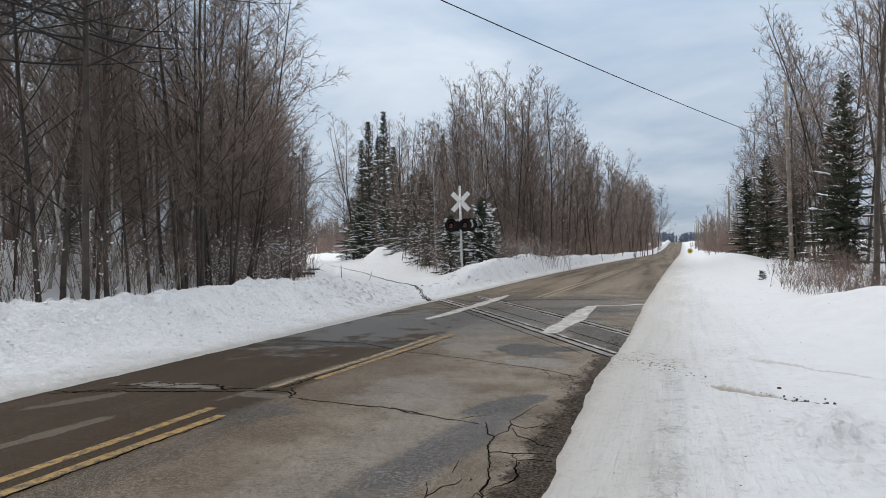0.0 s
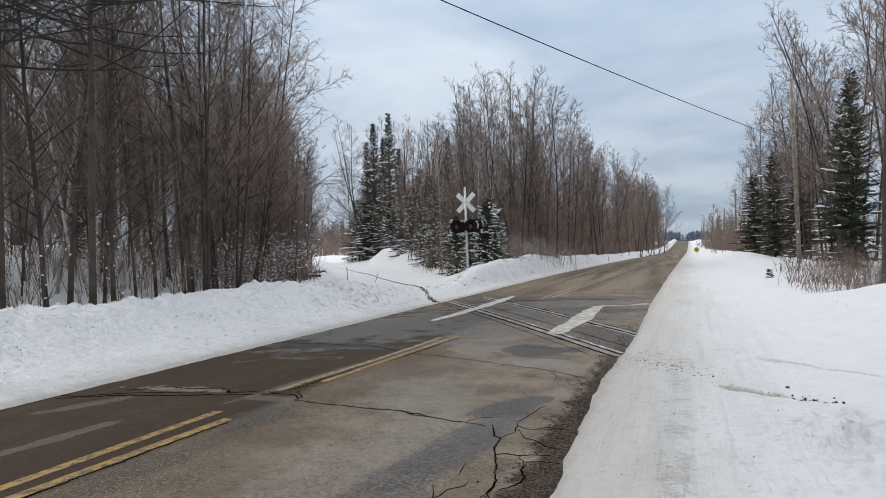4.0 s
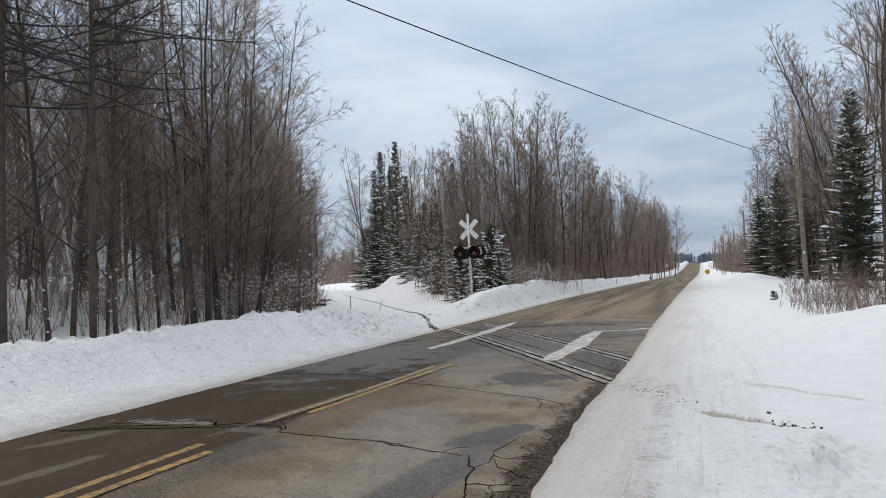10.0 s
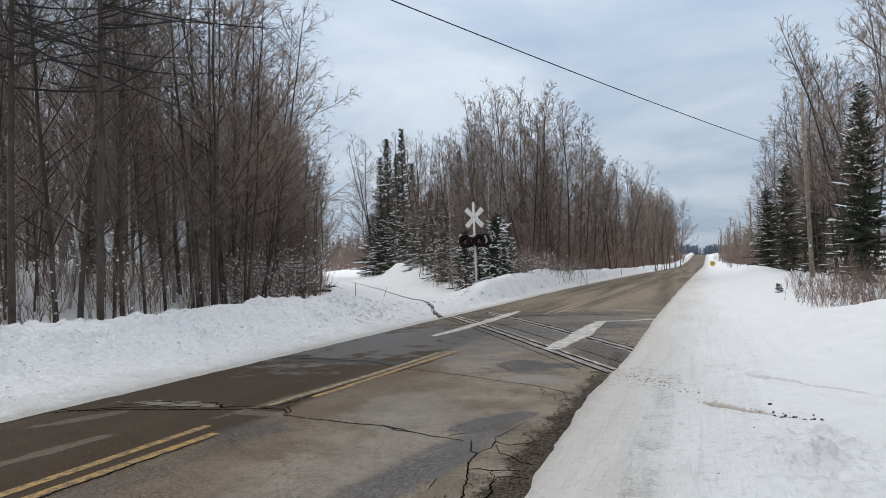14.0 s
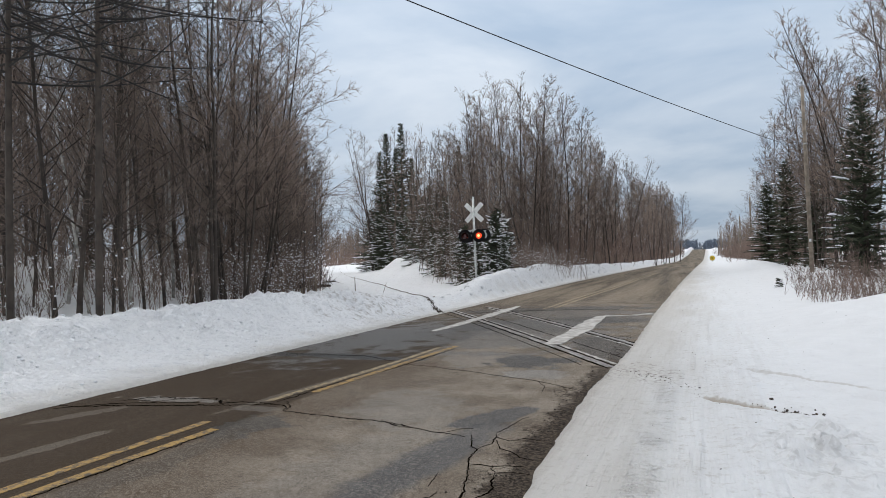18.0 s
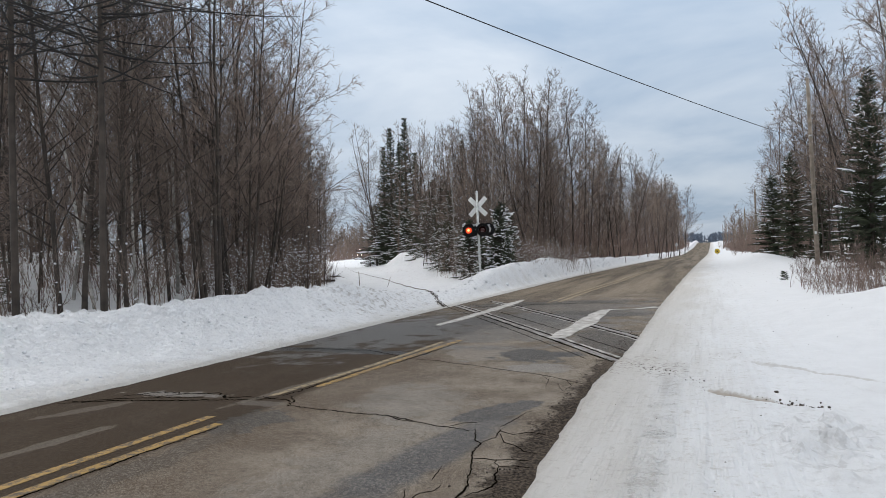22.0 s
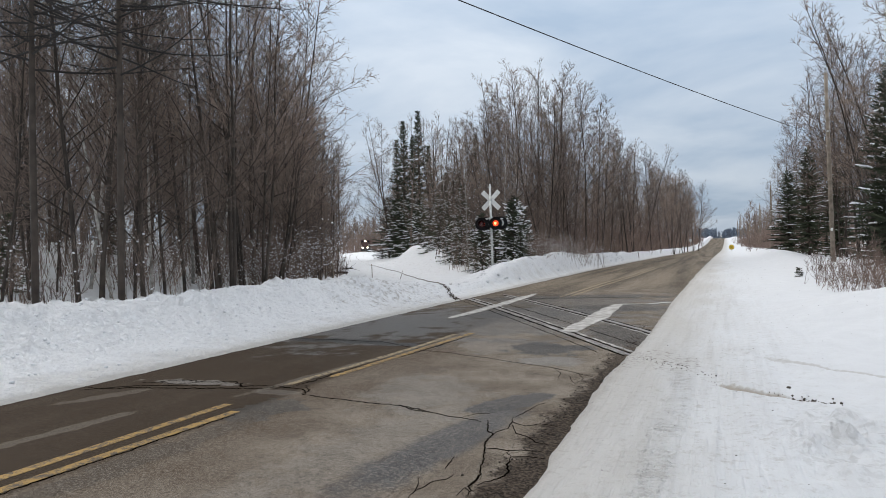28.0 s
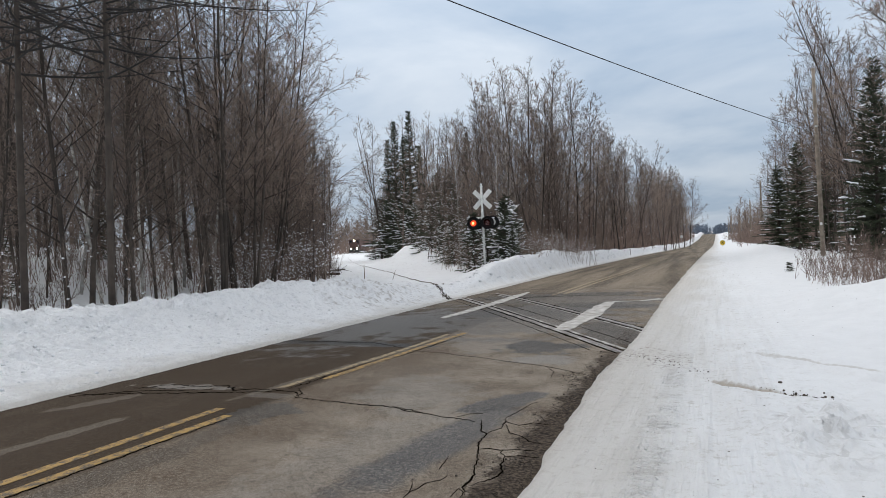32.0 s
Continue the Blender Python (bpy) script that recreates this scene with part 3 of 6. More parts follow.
def asphalt_material():
    g = Graph("asphalt")
    ax = g.axes()
    u = g.math("SUBTRACT", ax[0], g.math("MULTIPLY_ADD", ax[1], 0.0095, -4.25))
    grit = g.noise(120.0, 3.0, 0.8)
    pebble = g.noise(34.0, 4.0, 0.7)
    blot = g.noise(1.1, 6.0, 0.6)
    mottle = g.noise(5.5, 6.0, 0.7)
    streak = g.noise(1.5, 5.0, 0.6, stretch=(1.0, 0.10, 1))
    col = g.mix(g.ramp(blot, 0.35, 0.65), (0.145, 0.114, 0.085), (0.255, 0.216, 0.172))
    col = g.mix(g.math("MULTIPLY", g.ramp(mottle, 0.50, 0.68), 0.40), col, (0.070, 0.052, 0.038))
    # brown-stained strip beside the middle line
    rust = g.math("MULTIPLY", g.ramp(g.math("MULTIPLY_ADD", g.math("SUBTRACT", mottle, 0.5), 1.2, u), 1.25, 0.35), g.ramp(ax[1], 12.5, 9.5))
    col = g.mix(g.math("MULTIPLY", rust, 0.62), col, (0.082, 0.054, 0.033))
    # the far lane is damp and brown
    damp = g.ramp(g.math("MULTIPLY_ADD", g.math("SUBTRACT", streak, 0.5), 0.7, u), 0.02, -0.26)
    damp = g.math("MULTIPLY", damp, g.ramp(ax[1], 19.0, 12.0, 0.45, 1.0))
    col = g.mix(g.math("MULTIPLY", damp, 0.88), col, (0.044, 0.030, 0.019))
    col = g.mix(g.math("MULTIPLY", g.math("MULTIPLY", damp, g.ramp(streak, 0.50, 0.66)), 0.42), col, (0.085, 0.066, 0.048))
    # far stretch: tan with darker wheel paths
    far = g.ramp(ax[1], 21.0, 27.0)
    tan = g.mix(g.ramp(g.noise(1.1, 5.0, 0.6, stretch=(1.0, 0.05, 1)), 0.36, 0.62), (0.068, 0.053, 0.037), (0.225, 0.183, 0.136))
    col = g.mix(g.math("MULTIPLY", far, 0.85), col, tan)
    col = g.mix(g.math("MULTIPLY", g.ramp(g.noise(2.7, 6.0, 0.65), 0.54, 0.70), 0.4), col, (0.045, 0.034, 0.024))
    rough = g.ramp(grit, 0.3, 0.7, 0.72, 0.92)
    # pale smears of road salt
    for args, c, a in [((-3.25, 10.6, 0.52, 0.90, 15, 0.5, 2.2, 0.07), (0.235, 0.205, 0.175), 0.8), ((-6.05, 6.66, 0.75, 0.14, 0, 0.9, 3.5), (0.24, 0.22, 0.20), 0.75),
                       ((-5.56, 4.4, 0.10, 0.85, -6, 0.7, 2.5), (0.19, 0.165, 0.135), 0.55), ((-6.5, 5.7, 0.13, 0.55, -22, 0.7, 2.5), (0.17, 0.145, 0.12), 0.55),
                       ((-4.5, 6.42, 0.34, 0.14, 8, 0.5, 3.0), (0.20, 0.18, 0.16), 0.45), ((-2.85, 6.9, 0.55, 1.0, 20, 1.0, 2.8, 0.4), (0.23, 0.215, 0.195), 0.5),
                       ] + [((-2.45, 4.9, 0.36, 1.6, -10, 1.1, 3.5, 0.5), (0.23, 0.21, 0.185), 0.5), ((-1.95, 9.35, 0.55, 0.32, 10, 0.6, 2.4), (0.26, 0.25, 0.235), 0.7),
                       ((-4.55, 8.3, 0.10, 1.9, -8, 0.6, 2.4), (0.20, 0.175, 0.145), 0.55)]:
        col = g.mix(g.math("MULTIPLY", g.patch(*args), a), col, c)
    wets = [
        ((-3.6, 13.6, 2.3, 2.3, 20, 1.2, 1.5, 0.4), (0.092, 0.084, 0.075), 0.72, 0.45),
        ((-3.2, 18.6, 2.6, 2.6, 20, 1.3, 1.3, 0.4), (0.060, 0.053, 0.045), 0.65, 0.50),
        ((-1.88, 5.1, 0.27, 1.5, -9, 0.30, 2.6, 0.30), (0.050, 0.052, 0.058), 0.82, 0.42),
        ((-1.76, 6.75, 0.22, 0.66, -28, 0.5, 2.8, 0.08), (0.040, 0.039, 0.040), 0.90, 0.42),
        ((-2.25, 10.45, 0.66, 0.60, 10, 0.6, 2.2, 0.06), (0.022, 0.020, 0.018), 0.95, 0.42),
        ((-6.2, 13.2, 1.45, 3.4, 0, 0.9, 1.8, 0.35), (0.082, 0.077, 0.071), 0.85, 0.42),
        ((-5.9, 10.45, 1.7, 0.26, -8, 0.9, 2.4, 0.10), (0.016, 0.014, 0.012), 0.95, 0.45),
    ]
    wets += [
        ((-1.35, 12.3, 0.55, 1.6, 12, 0.5, 1.8), (0.040, 0.032, 0.025), 0.90, 0.50),
        ((-3.6, 15.8, 1.9, 1.5, 32, 0.6, 1.2), (0.055, 0.052, 0.048), 0.80, 0.45),
        ((-2.2, 17.4, 1.3, 0.7, -10, 0.7, 1.6), (0.030, 0.026, 0.022), 0.80, 0.50),
        ((-4.15, 5.65, 0.38, 0.46, 0, 0.7, 2.8, 0.08), (0.040, 0.036, 0.032), 0.85, 0.60),
        ((-4.05, 4.2, 0.20, 1.3, 0, 0.8, 2.5), (0.055, 0.042, 0.030), 0.70, 0.70),
        ((-4.0, 20.6, 2.9, 0.8, 18, 0.7, 1.4), (0.035, 0.030, 0.025), 0.8, 0.55),
    ]
    gloss = 0.06
    for args, c, a, r in wets:
        p = g.patch(*args)
        gloss = g.math("MAXIMUM", g.math("MULTIPLY", p, 0.10), gloss)
        col = g.mix(g.math("MULTIPLY", g.math("MULTIPLY", p, a), g.ramp(pebble, 0.64, 0.52, 0.5, 1.0)), col, c)
        k = g.n.new("ShaderNodeMix")
        g.put(k.inputs[0], p)
        g.put(k.inputs[2], rough)
        k.inputs[3].default_value = r
        rough = k.outputs[0]
    # bared stones and pits between them; fewer show where the lane is damp
    dry = g.math("SUBTRACT", 1.0, g.math("MULTIPLY", damp, 0.80))
    col = g.mix(g.math("MULTIPLY", g.math("MULTIPLY", g.ramp(grit, 0.54, 0.62), 0.55), dry), col, (0.46, 0.42, 0.37))
    col = g.mix(g.math("MULTIPLY", g.math("MULTIPLY", g.ramp(pebble, 0.53, 0.65), 0.34), dry), col, (0.36, 0.32, 0.275))
    col = g.mix(g.math("MULTIPLY", g.ramp(grit, 0.46, 0.38), 0.80), col, (0.016, 0.013, 0.010))
    col = g.mix(g.math("MULTIPLY", g.ramp(pebble, 0.46, 0.34), 0.50), col, (0.024, 0.019, 0.015))
    # crumbled margin: soil and broken asphalt along the snow
    loose = g.ramp(g.math("MULTIPLY_ADD", g.math("SUBTRACT", g.noise(3.2, 6.0, 0.7), 0.5), 0.75, u), 2.92, 3.06)
    loose = g.math("MULTIPLY", loose, g.ramp(ax[1], 15.0, 8.0))
    soil = g.mix(g.ramp(pebble, 0.40, 0.62), (0.016, 0.012, 0.009), (0.095, 0.073, 0.056))
    col = g.mix(g.math("MULTIPLY", loose, 0.90), col, soil)
    # crazed edge: a net of cracks in the broken margin
    wv = g.n.new("ShaderNodeTexNoise")
    wv.inputs["Scale"].default_value = 5.0
    wv.inputs["Detail"].default_value = 4.0
    g.l.new(g.pos, wv.inputs["Vector"])
    warp = g.n.new("ShaderNodeVectorMath")
    warp.operation = "SCALE"
    warp.inputs["Scale"].default_value = 0.16
    g.l.new(wv.outputs["Color"], warp.inputs[0])
    net = g.cells(4.6, "DISTANCE_TO_EDGE", warp.outputs[0])
    zone = g.math("MAXIMUM", g.patch(-1.10, 5.6, 0.24, 2.6, -2, 0.6, 1.6), g.patch(-1.15, 8.6, 0.28, 0.9, 0, 0.6, 1.6))
    crack = g.math("MULTIPLY", g.ramp(net, 0.018, 0.005), zone)
    col = g.mix(g.math("MULTIPLY", crack, 0.7), col, (0.008, 0.007, 0.006))
    height = g.math("SUBTRACT", g.math("MULTIPLY_ADD", grit, 0.45, g.math("MULTIPLY", pebble, 0.6)), g.math("MULTIPLY", crack, 1.5))
    height = g.math("MULTIPLY_ADD", g.math("MULTIPLY", loose, g.noise(18.0, 4.0, 0.7)), 2.5, height)
    g.put(g.bsdf.inputs["Specular IOR Level"], gloss)
    return g.done(col, rough, g.bump(height, 1.0, 0.014))


def paint_material(name, color, cover):
    """Road paint worn through to the asphalt."""
    g = Graph(name)
    wear = g.ramp(g.math("ADD", g.noise(9.0, 6.0, 0.75), g.math("MULTIPLY", g.noise(70.0, 3.0, 0.7), 0.5)), cover, cover + 0.13)
    shade = g.mix(g.noise(2.0, 4.0), tuple(c * 0.8 for c in color), color)
    col = g.mix(wear, shade, (0.060, 0.046, 0.034))
    return g.done(col, 0.7, g.bump(g.noise(95.0, 3.0, 0.7), 0.6, 0.01))


ASPHALT = asphalt_material()
LINE_YELLOW = paint_material("worn_yellow_paint", (0.36, 0.22, 0.058), 0.70)
LINE_PALE = paint_material("worn_pale_paint", (0.33, 0.25, 0.135), 0.72)
# cracks and flangeways are flat strips; the shade inside them is this colour
DARK = material("crack_shadow", (0.006, 0.005, 0.004), 0.95, scale=6, amount=0.4, bump=0.3, spec=0.0)
PACKED = material("packed_dirty_snow", (0.34, 0.315, 0.28), 0.8, spots=(0.52, 0.50, 0.475), scale=5, amount=0.25, bump=0.5, bump_scale=25)
SLUSH = material("grey_slush", (0.26, 0.24, 0.21), 0.6, spots=(0.52, 0.50, 0.47), scale=3.5, amount=0.4, bump=0.5, bump_scale=25)
CLEAN = material("snow_clod", (0.70, 0.71, 0.73), 0.7, scale=8, amount=0.08, bump=0.3)
GRAVEL = material("dark_gravel", (0.060, 0.047, 0.037), 0.9, scale=10, amount=0.5, bump=0.5)
RUST = material("rusty_steel", (0.15, 0.115, 0.09), 0.6, 0.3, scale=12, amount=0.4, bump=0.3)


# ---- road, its paint, cracks and rails ----
def build_road():
    ys = np.concatenate([np.arange(-40, 45, 0.5), np.arange(45, 460, 2.5)])
    us = np.linspace(-HALF - 0.6, HALF + 0.6, 41)
    gy, gu = np.meshgrid(ys, us, indexing="ij")
    gx = road_x(gy) + gu
    gz = road_z(gy) + 0.03 * (1 - (gu / HALF) ** 2) - 0.03
    me = bpy.data.meshes.new("road")
    nx, ny = len(us), len(ys)
    i = np.arange((nx - 1) * (ny - 1))
    a = (i // (nx - 1)) * nx + i % (nx - 1)
    me.from_pydata(np.stack([gx, gy, gz], -1).reshape(-1, 3).tolist(), [], np.stack([a, a + 1, a + nx + 1, a + nx], -1).tolist())
    me.materials.append(ASPHALT)
    return tagged(new("road", me), "worn cracked grey-brown asphalt road with damp patches", "road", kind="structure")


def on_road(x, y, up):
    u = x - float(road_x(y))
    return Vector((x, y, float(road_z(y)) - 0.03 * (u / HALF) ** 2 + up))


def ribbon(name, pts, widths, up, thick, mat, parent, jag=0.0, seed=0, label="", fine=0.12):
    """A flat strip with thickness that follows the road along a line of points."""
    rng = random.Random(seed)
    line = []
    for (a, b), (wa, wb) in zip(zip(pts, pts[1:]), zip(widths, widths[1:])):
        n = max(1, int(math.dist(a, b) / fine))
        for i in range(n):
            t = i / n
            line.append((a[0] + (b[0] - a[0]) * t, a[1] + (b[1] - a[1]) * t, wa + (wb - wa) * t))
    line.append((*pts[-1], widths[-1]))
    bm = bmesh.new()
    rows = []
    for i, (x, y, w) in enumerate(line):
        p, q = line[max(i - 1, 0)], line[min(i + 1, len(line) - 1)]
        dx, dy = q[0] - p[0], q[1] - p[1]
        L = math.hypot(dx, dy) or 1.0
        nx, ny = -dy / L, dx / L
        o = jag * (1.7 * float(vnoise(i * 0.42, seed * 1.7, 5)) + rng.uniform(-1, 1) * (0.8 if fine < 0.06 else 0.12))
        a = w / 2 * (1 + 1.1 * float(vnoise(i * 0.3, seed * 2.3, 6)) * min(1.0, jag / (0.3 * w)))
        l, r = (x + nx * (a + o), y + ny * (a + o)), (x - nx * (a - o), y - ny * (a - o))
        rows.append([bm.verts.new(on_road(*l, up)), bm.verts.new(on_road(*r, up)), bm.verts.new(on_road(*r, up - thick)), bm.verts.new(on_road(*l, up - thick))])
    for p, q in zip(rows, rows[1:]):
        for i in range(4):
            bm.faces.new((p[i], p[(i + 1) % 4], q[(i + 1) % 4], q[i]))
    bm.faces.new(rows[0])
    bm.faces.new(rows[-1][::-1])
    bmesh.ops.recalc_face_normals(bm, faces=bm.faces[:])
    return part(name, bm, mat, parent, label)


build_ground()
ROAD = build_road()


def road_marks():
    ribbon("centre_line", [(-4.80, -4.0), (-4.74, 3.4), (-4.69, 5.75)], [0.115] * 3, 0.004, 0.003, LINE_YELLOW, ROAD, 0.0015, 1)
    ribbon("centre_line", [(-4.52, -4.0), (-4.47, 3.15), (-4.38, 5.5)], [0.115] * 3, 0.004, 0.003, LINE_YELLOW, ROAD, 0.0015, 2)
    ribbon("centre_line", [(-4.67, 6.8), (-4.50, 8.6), (-4.38, 10.22), (-4.33, 11.68)], [0.10] * 4, 0.004, 0.003, LINE_PALE, ROAD, 0.0015, 3)
    ribbon("centre_line", [(-4.40, 7.4), (-4.28, 8.9), (-4.07, 11.9)], [0.11] * 3, 0.004, 0.003, LINE_YELLOW, ROAD, 0.0015, 4)
    ribbon("centre_line", [(-4.30, 20.5), (-4.14, 26.3), (-3.75, 34.0), (-3.4, 60.0)], [0.10] * 4, 0.006, 0.003, LINE_PALE, ROAD, 0.0015, 5)
    ribbon("centre_line", [(-4.02, 20.9), (-3.86, 26.3), (-3.48, 34.0), (-3.1, 60.0)], [0.10] * 4, 0.006, 0.003, LINE_PALE, ROAD, 0.0015, 6)
    def crack(w, *pts, seeds=iter(range(20, 60))):
        w *= 0.50
        ribbon("crack", list(pts), [w * 0.4] + [w * 0.8] * (len(pts) - 2) + [w * 0.25], 0.0035, 0.003, DARK, ROAD, w * 0.9, next(seeds), fine=0.035)

    crack(0.0438, (-4.4, 2.6), (-4.385, 3.4), (-4.34, 4.4), (-4.3, 5.4))
    crack(0.05, (-4.2, 9), (-4.08, 10.2), (-3.98, 11.6))
    crack(0.0438, (-7.2, 5.9), (-6.6, 6.3), (-6.1, 6.42), (-5.5, 6.55))
    crack(0.0625, (-7.38, 6.1), (-6.9, 6.05), (-6.5, 6.2), (-5.9, 6.3), (-5.2, 6.45), (-4.67, 6.6), (-4.51, 6.71))
    crack(0.0688, (-6.7, 6.45), (-6.3, 6.75), (-5.84, 6.7), (-5.5, 6.8), (-5.18, 6.6), (-4.75, 6.72))
    crack(0.0312, (-5.9, 6.7), (-6.15, 6.5), (-6.5, 6.55))
    crack(0.04, (-4.75, 6.72), (-4.3, 6.62), (-4.13, 6.38), (-3.53, 6.29), (-2.85, 6.24), (-2.53, 6.09), (-2.15, 6.01), (-1.8, 5.93))
    crack(0.0375, (-4.42, 6.85), (-4.2, 6.6), (-4.13, 6.38))
    crack(0.0688, (-4.66, 6.9), (-4.55, 8.1), (-4.42, 9.6), (-4.4, 10.4))
    crack(0.0688, (-4.52, 6.8), (-4.42, 8), (-4.28, 9))
    crack(0.0225, (-4.13, 9.72), (-3.6, 9.62), (-3.27, 9.43), (-2.9, 9.33), (-2.49, 9.12), (-1.78, 8.84), (-1.12, 8.36))
    crack(0.0163, (-1.78, 8.84), (-1.6, 8.5), (-1.55, 8.1))
    crack(0.0175, (-1.4, 8.6), (-1.25, 8.2), (-1.3, 7.9))
    crack(0.0275, (-7.34, 10.77), (-6.7, 10.62), (-6.28, 10.62), (-5.6, 10.5), (-5.33, 10.54), (-4.8, 10.2), (-4.15, 9.78))
    crack(0.0625, (-6, 19.3), (-4.6, 20), (-3.2, 20.4), (-1.9, 20.6))
    crack(0.034, (-1.76, 5.99), (-1.66, 5.67), (-1.56, 5.57), (-1.54, 5.26), (-1.43, 4.96), (-1.39, 4.72), (-1.33, 4.54), (-1.32, 4.35), (-1.26, 4.06))
    crack(0.022, (-1.56, 5.57), (-1.5, 5.78), (-1.51, 5.97), (-1.56, 6.17))
    crack(0.018, (-1.55, 6.17), (-1.51, 6.34), (-1.45, 6.76), (-1.4, 6.83))
    crack(0.024, (-1.49, 5.91), (-1.38, 5.66), (-1.27, 5.6), (-1.14, 5.46), (-1.02, 5.41))
    crack(0.026, (-1.49, 5.12), (-1.41, 5.17), (-1.31, 5.15), (-1.18, 5.21), (-1.03, 5.22))
    crack(0.026, (-1.31, 5.17), (-1.22, 4.97), (-1.19, 4.77), (-1.15, 4.68), (-1.16, 4.53), (-1.22, 4.44), (-1.28, 4.32))
    crack(0.022, (-1.23, 5.01), (-1.13, 5.06), (-0.96, 5.05))
    crack(0.022, (-1.52, 6.01), (-1.36, 5.91), (-1.25, 6.04), (-1.08, 6.01))
    crack(0.02, (-1.65, 4.07), (-1.61, 4.17), (-1.59, 4.29), (-1.53, 4.36), (-1.51, 4.48))
    crack(0.018, (-1.63, 3.9), (-1.65, 4.07), (-1.72, 4.31))
    crack(0.018, (-1.62, 4.55), (-1.64, 4.71), (-1.66, 4.89))
    crack(0.018, (-1.25, 4.15), (-1.34, 4.25), (-1.34, 4.09))
    crack(0.016, (-1.45, 8.35), (-1.36, 8.05), (-1.31, 7.92))
    crack(0.018, (-2.03, 6.04), (-1.93, 6.2), (-1.82, 6.23))
    crack(0.05, (-2.84, 6.27), (-2.65, 6.2), (-2.43, 6.09))

    def rail_line(off, s0, s1):
        a, b = TR0 + TRN * off + TRD * s0, TR0 + TRN * off + TRD * s1
        m = (a + b) / 2
        return [tuple(a), tuple(m), tuple(b)]

    for k, off in enumerate((0.0, GAUGE)):
        inner = 1 if off == 0 else -1
        ribbon("rail", rail_line(off, -0.25, 12.6), [0.072] * 3, 0.009, 0.03, STEEL, ROAD, label="worn steel rail sunk in the asphalt")
        ribbon("flangeway", rail_line(off + inner * 0.085, -0.1, 12.4), [0.03, 0.045, 0.028], 0.005, 0.004, DARK, ROAD, 0.014, 60 + k, fine=0.07)
        ribbon("flangeway", rail_line(off - inner * 0.12, -0.1, 12.0), [0.03, 0.05, 0.025], 0.005, 0.004, DARK, ROAD, 0.02, 62 + k, fine=0.07)
        ribbon("ice_seam", rail_line(off + inner * 0.15, 0.2, 11.8), [0.07, 0.035, 0.06], 0.007, 0.005, SLUSH, ROAD, 0.03, 64 + k, fine=0.08)
        ribbon("ice_seam", rail_line(off - inner * 0.06, 0.0, 12.0), [0.055, 0.04, 0.05], 0.008, 0.005, SLUSH, ROAD, 0.02, 66 + k, fine=0.08)
    for k, off in enumerate((0.55, -0.36)):
        ribbon("crack", rail_line(off, 0.3, 11.5), [0.012, 0.022, 0.010], 0.0035, 0.003, DARK, ROAD, 0.02, 70 + k, fine=0.06)


def snow_strips():
    """Strips of packed snow left between the wheel paths, where the rails cross."""
    for k, (pts, w) in enumerate([
            ([(-2.33, 12.45), (-2.30, 13.4), (-2.22, 14.6), (-2.24, 16.2), (-2.20, 18.2)], [0.30, 0.42, 0.44, 0.46, 0.20]),
            ([(-5.48, 14.3), (-5.42, 15.6), (-5.36, 18.0), (-5.38, 20.0), (-5.40, 21.8)], [0.18, 0.34, 0.30, 0.34, 0.12]),
            ([(-2.15, 18.3), (-1.5, 18.55), (-0.95, 19.2)], [0.16, 0.13, 0.25])]):
        ob = ribbon("packed_snow", pts, w, 0.014, 0.012, PACKED, None, 0.035, 80 + k, fine=0.14)
        tagged(ob, "strip of packed dirty snow left on the asphalt", "snow", "packed snow strips")


# ---- loose snow, stones and soil ----
SOIL = (-8.05, 20.6)              # beside the near rail at the far edge of the road


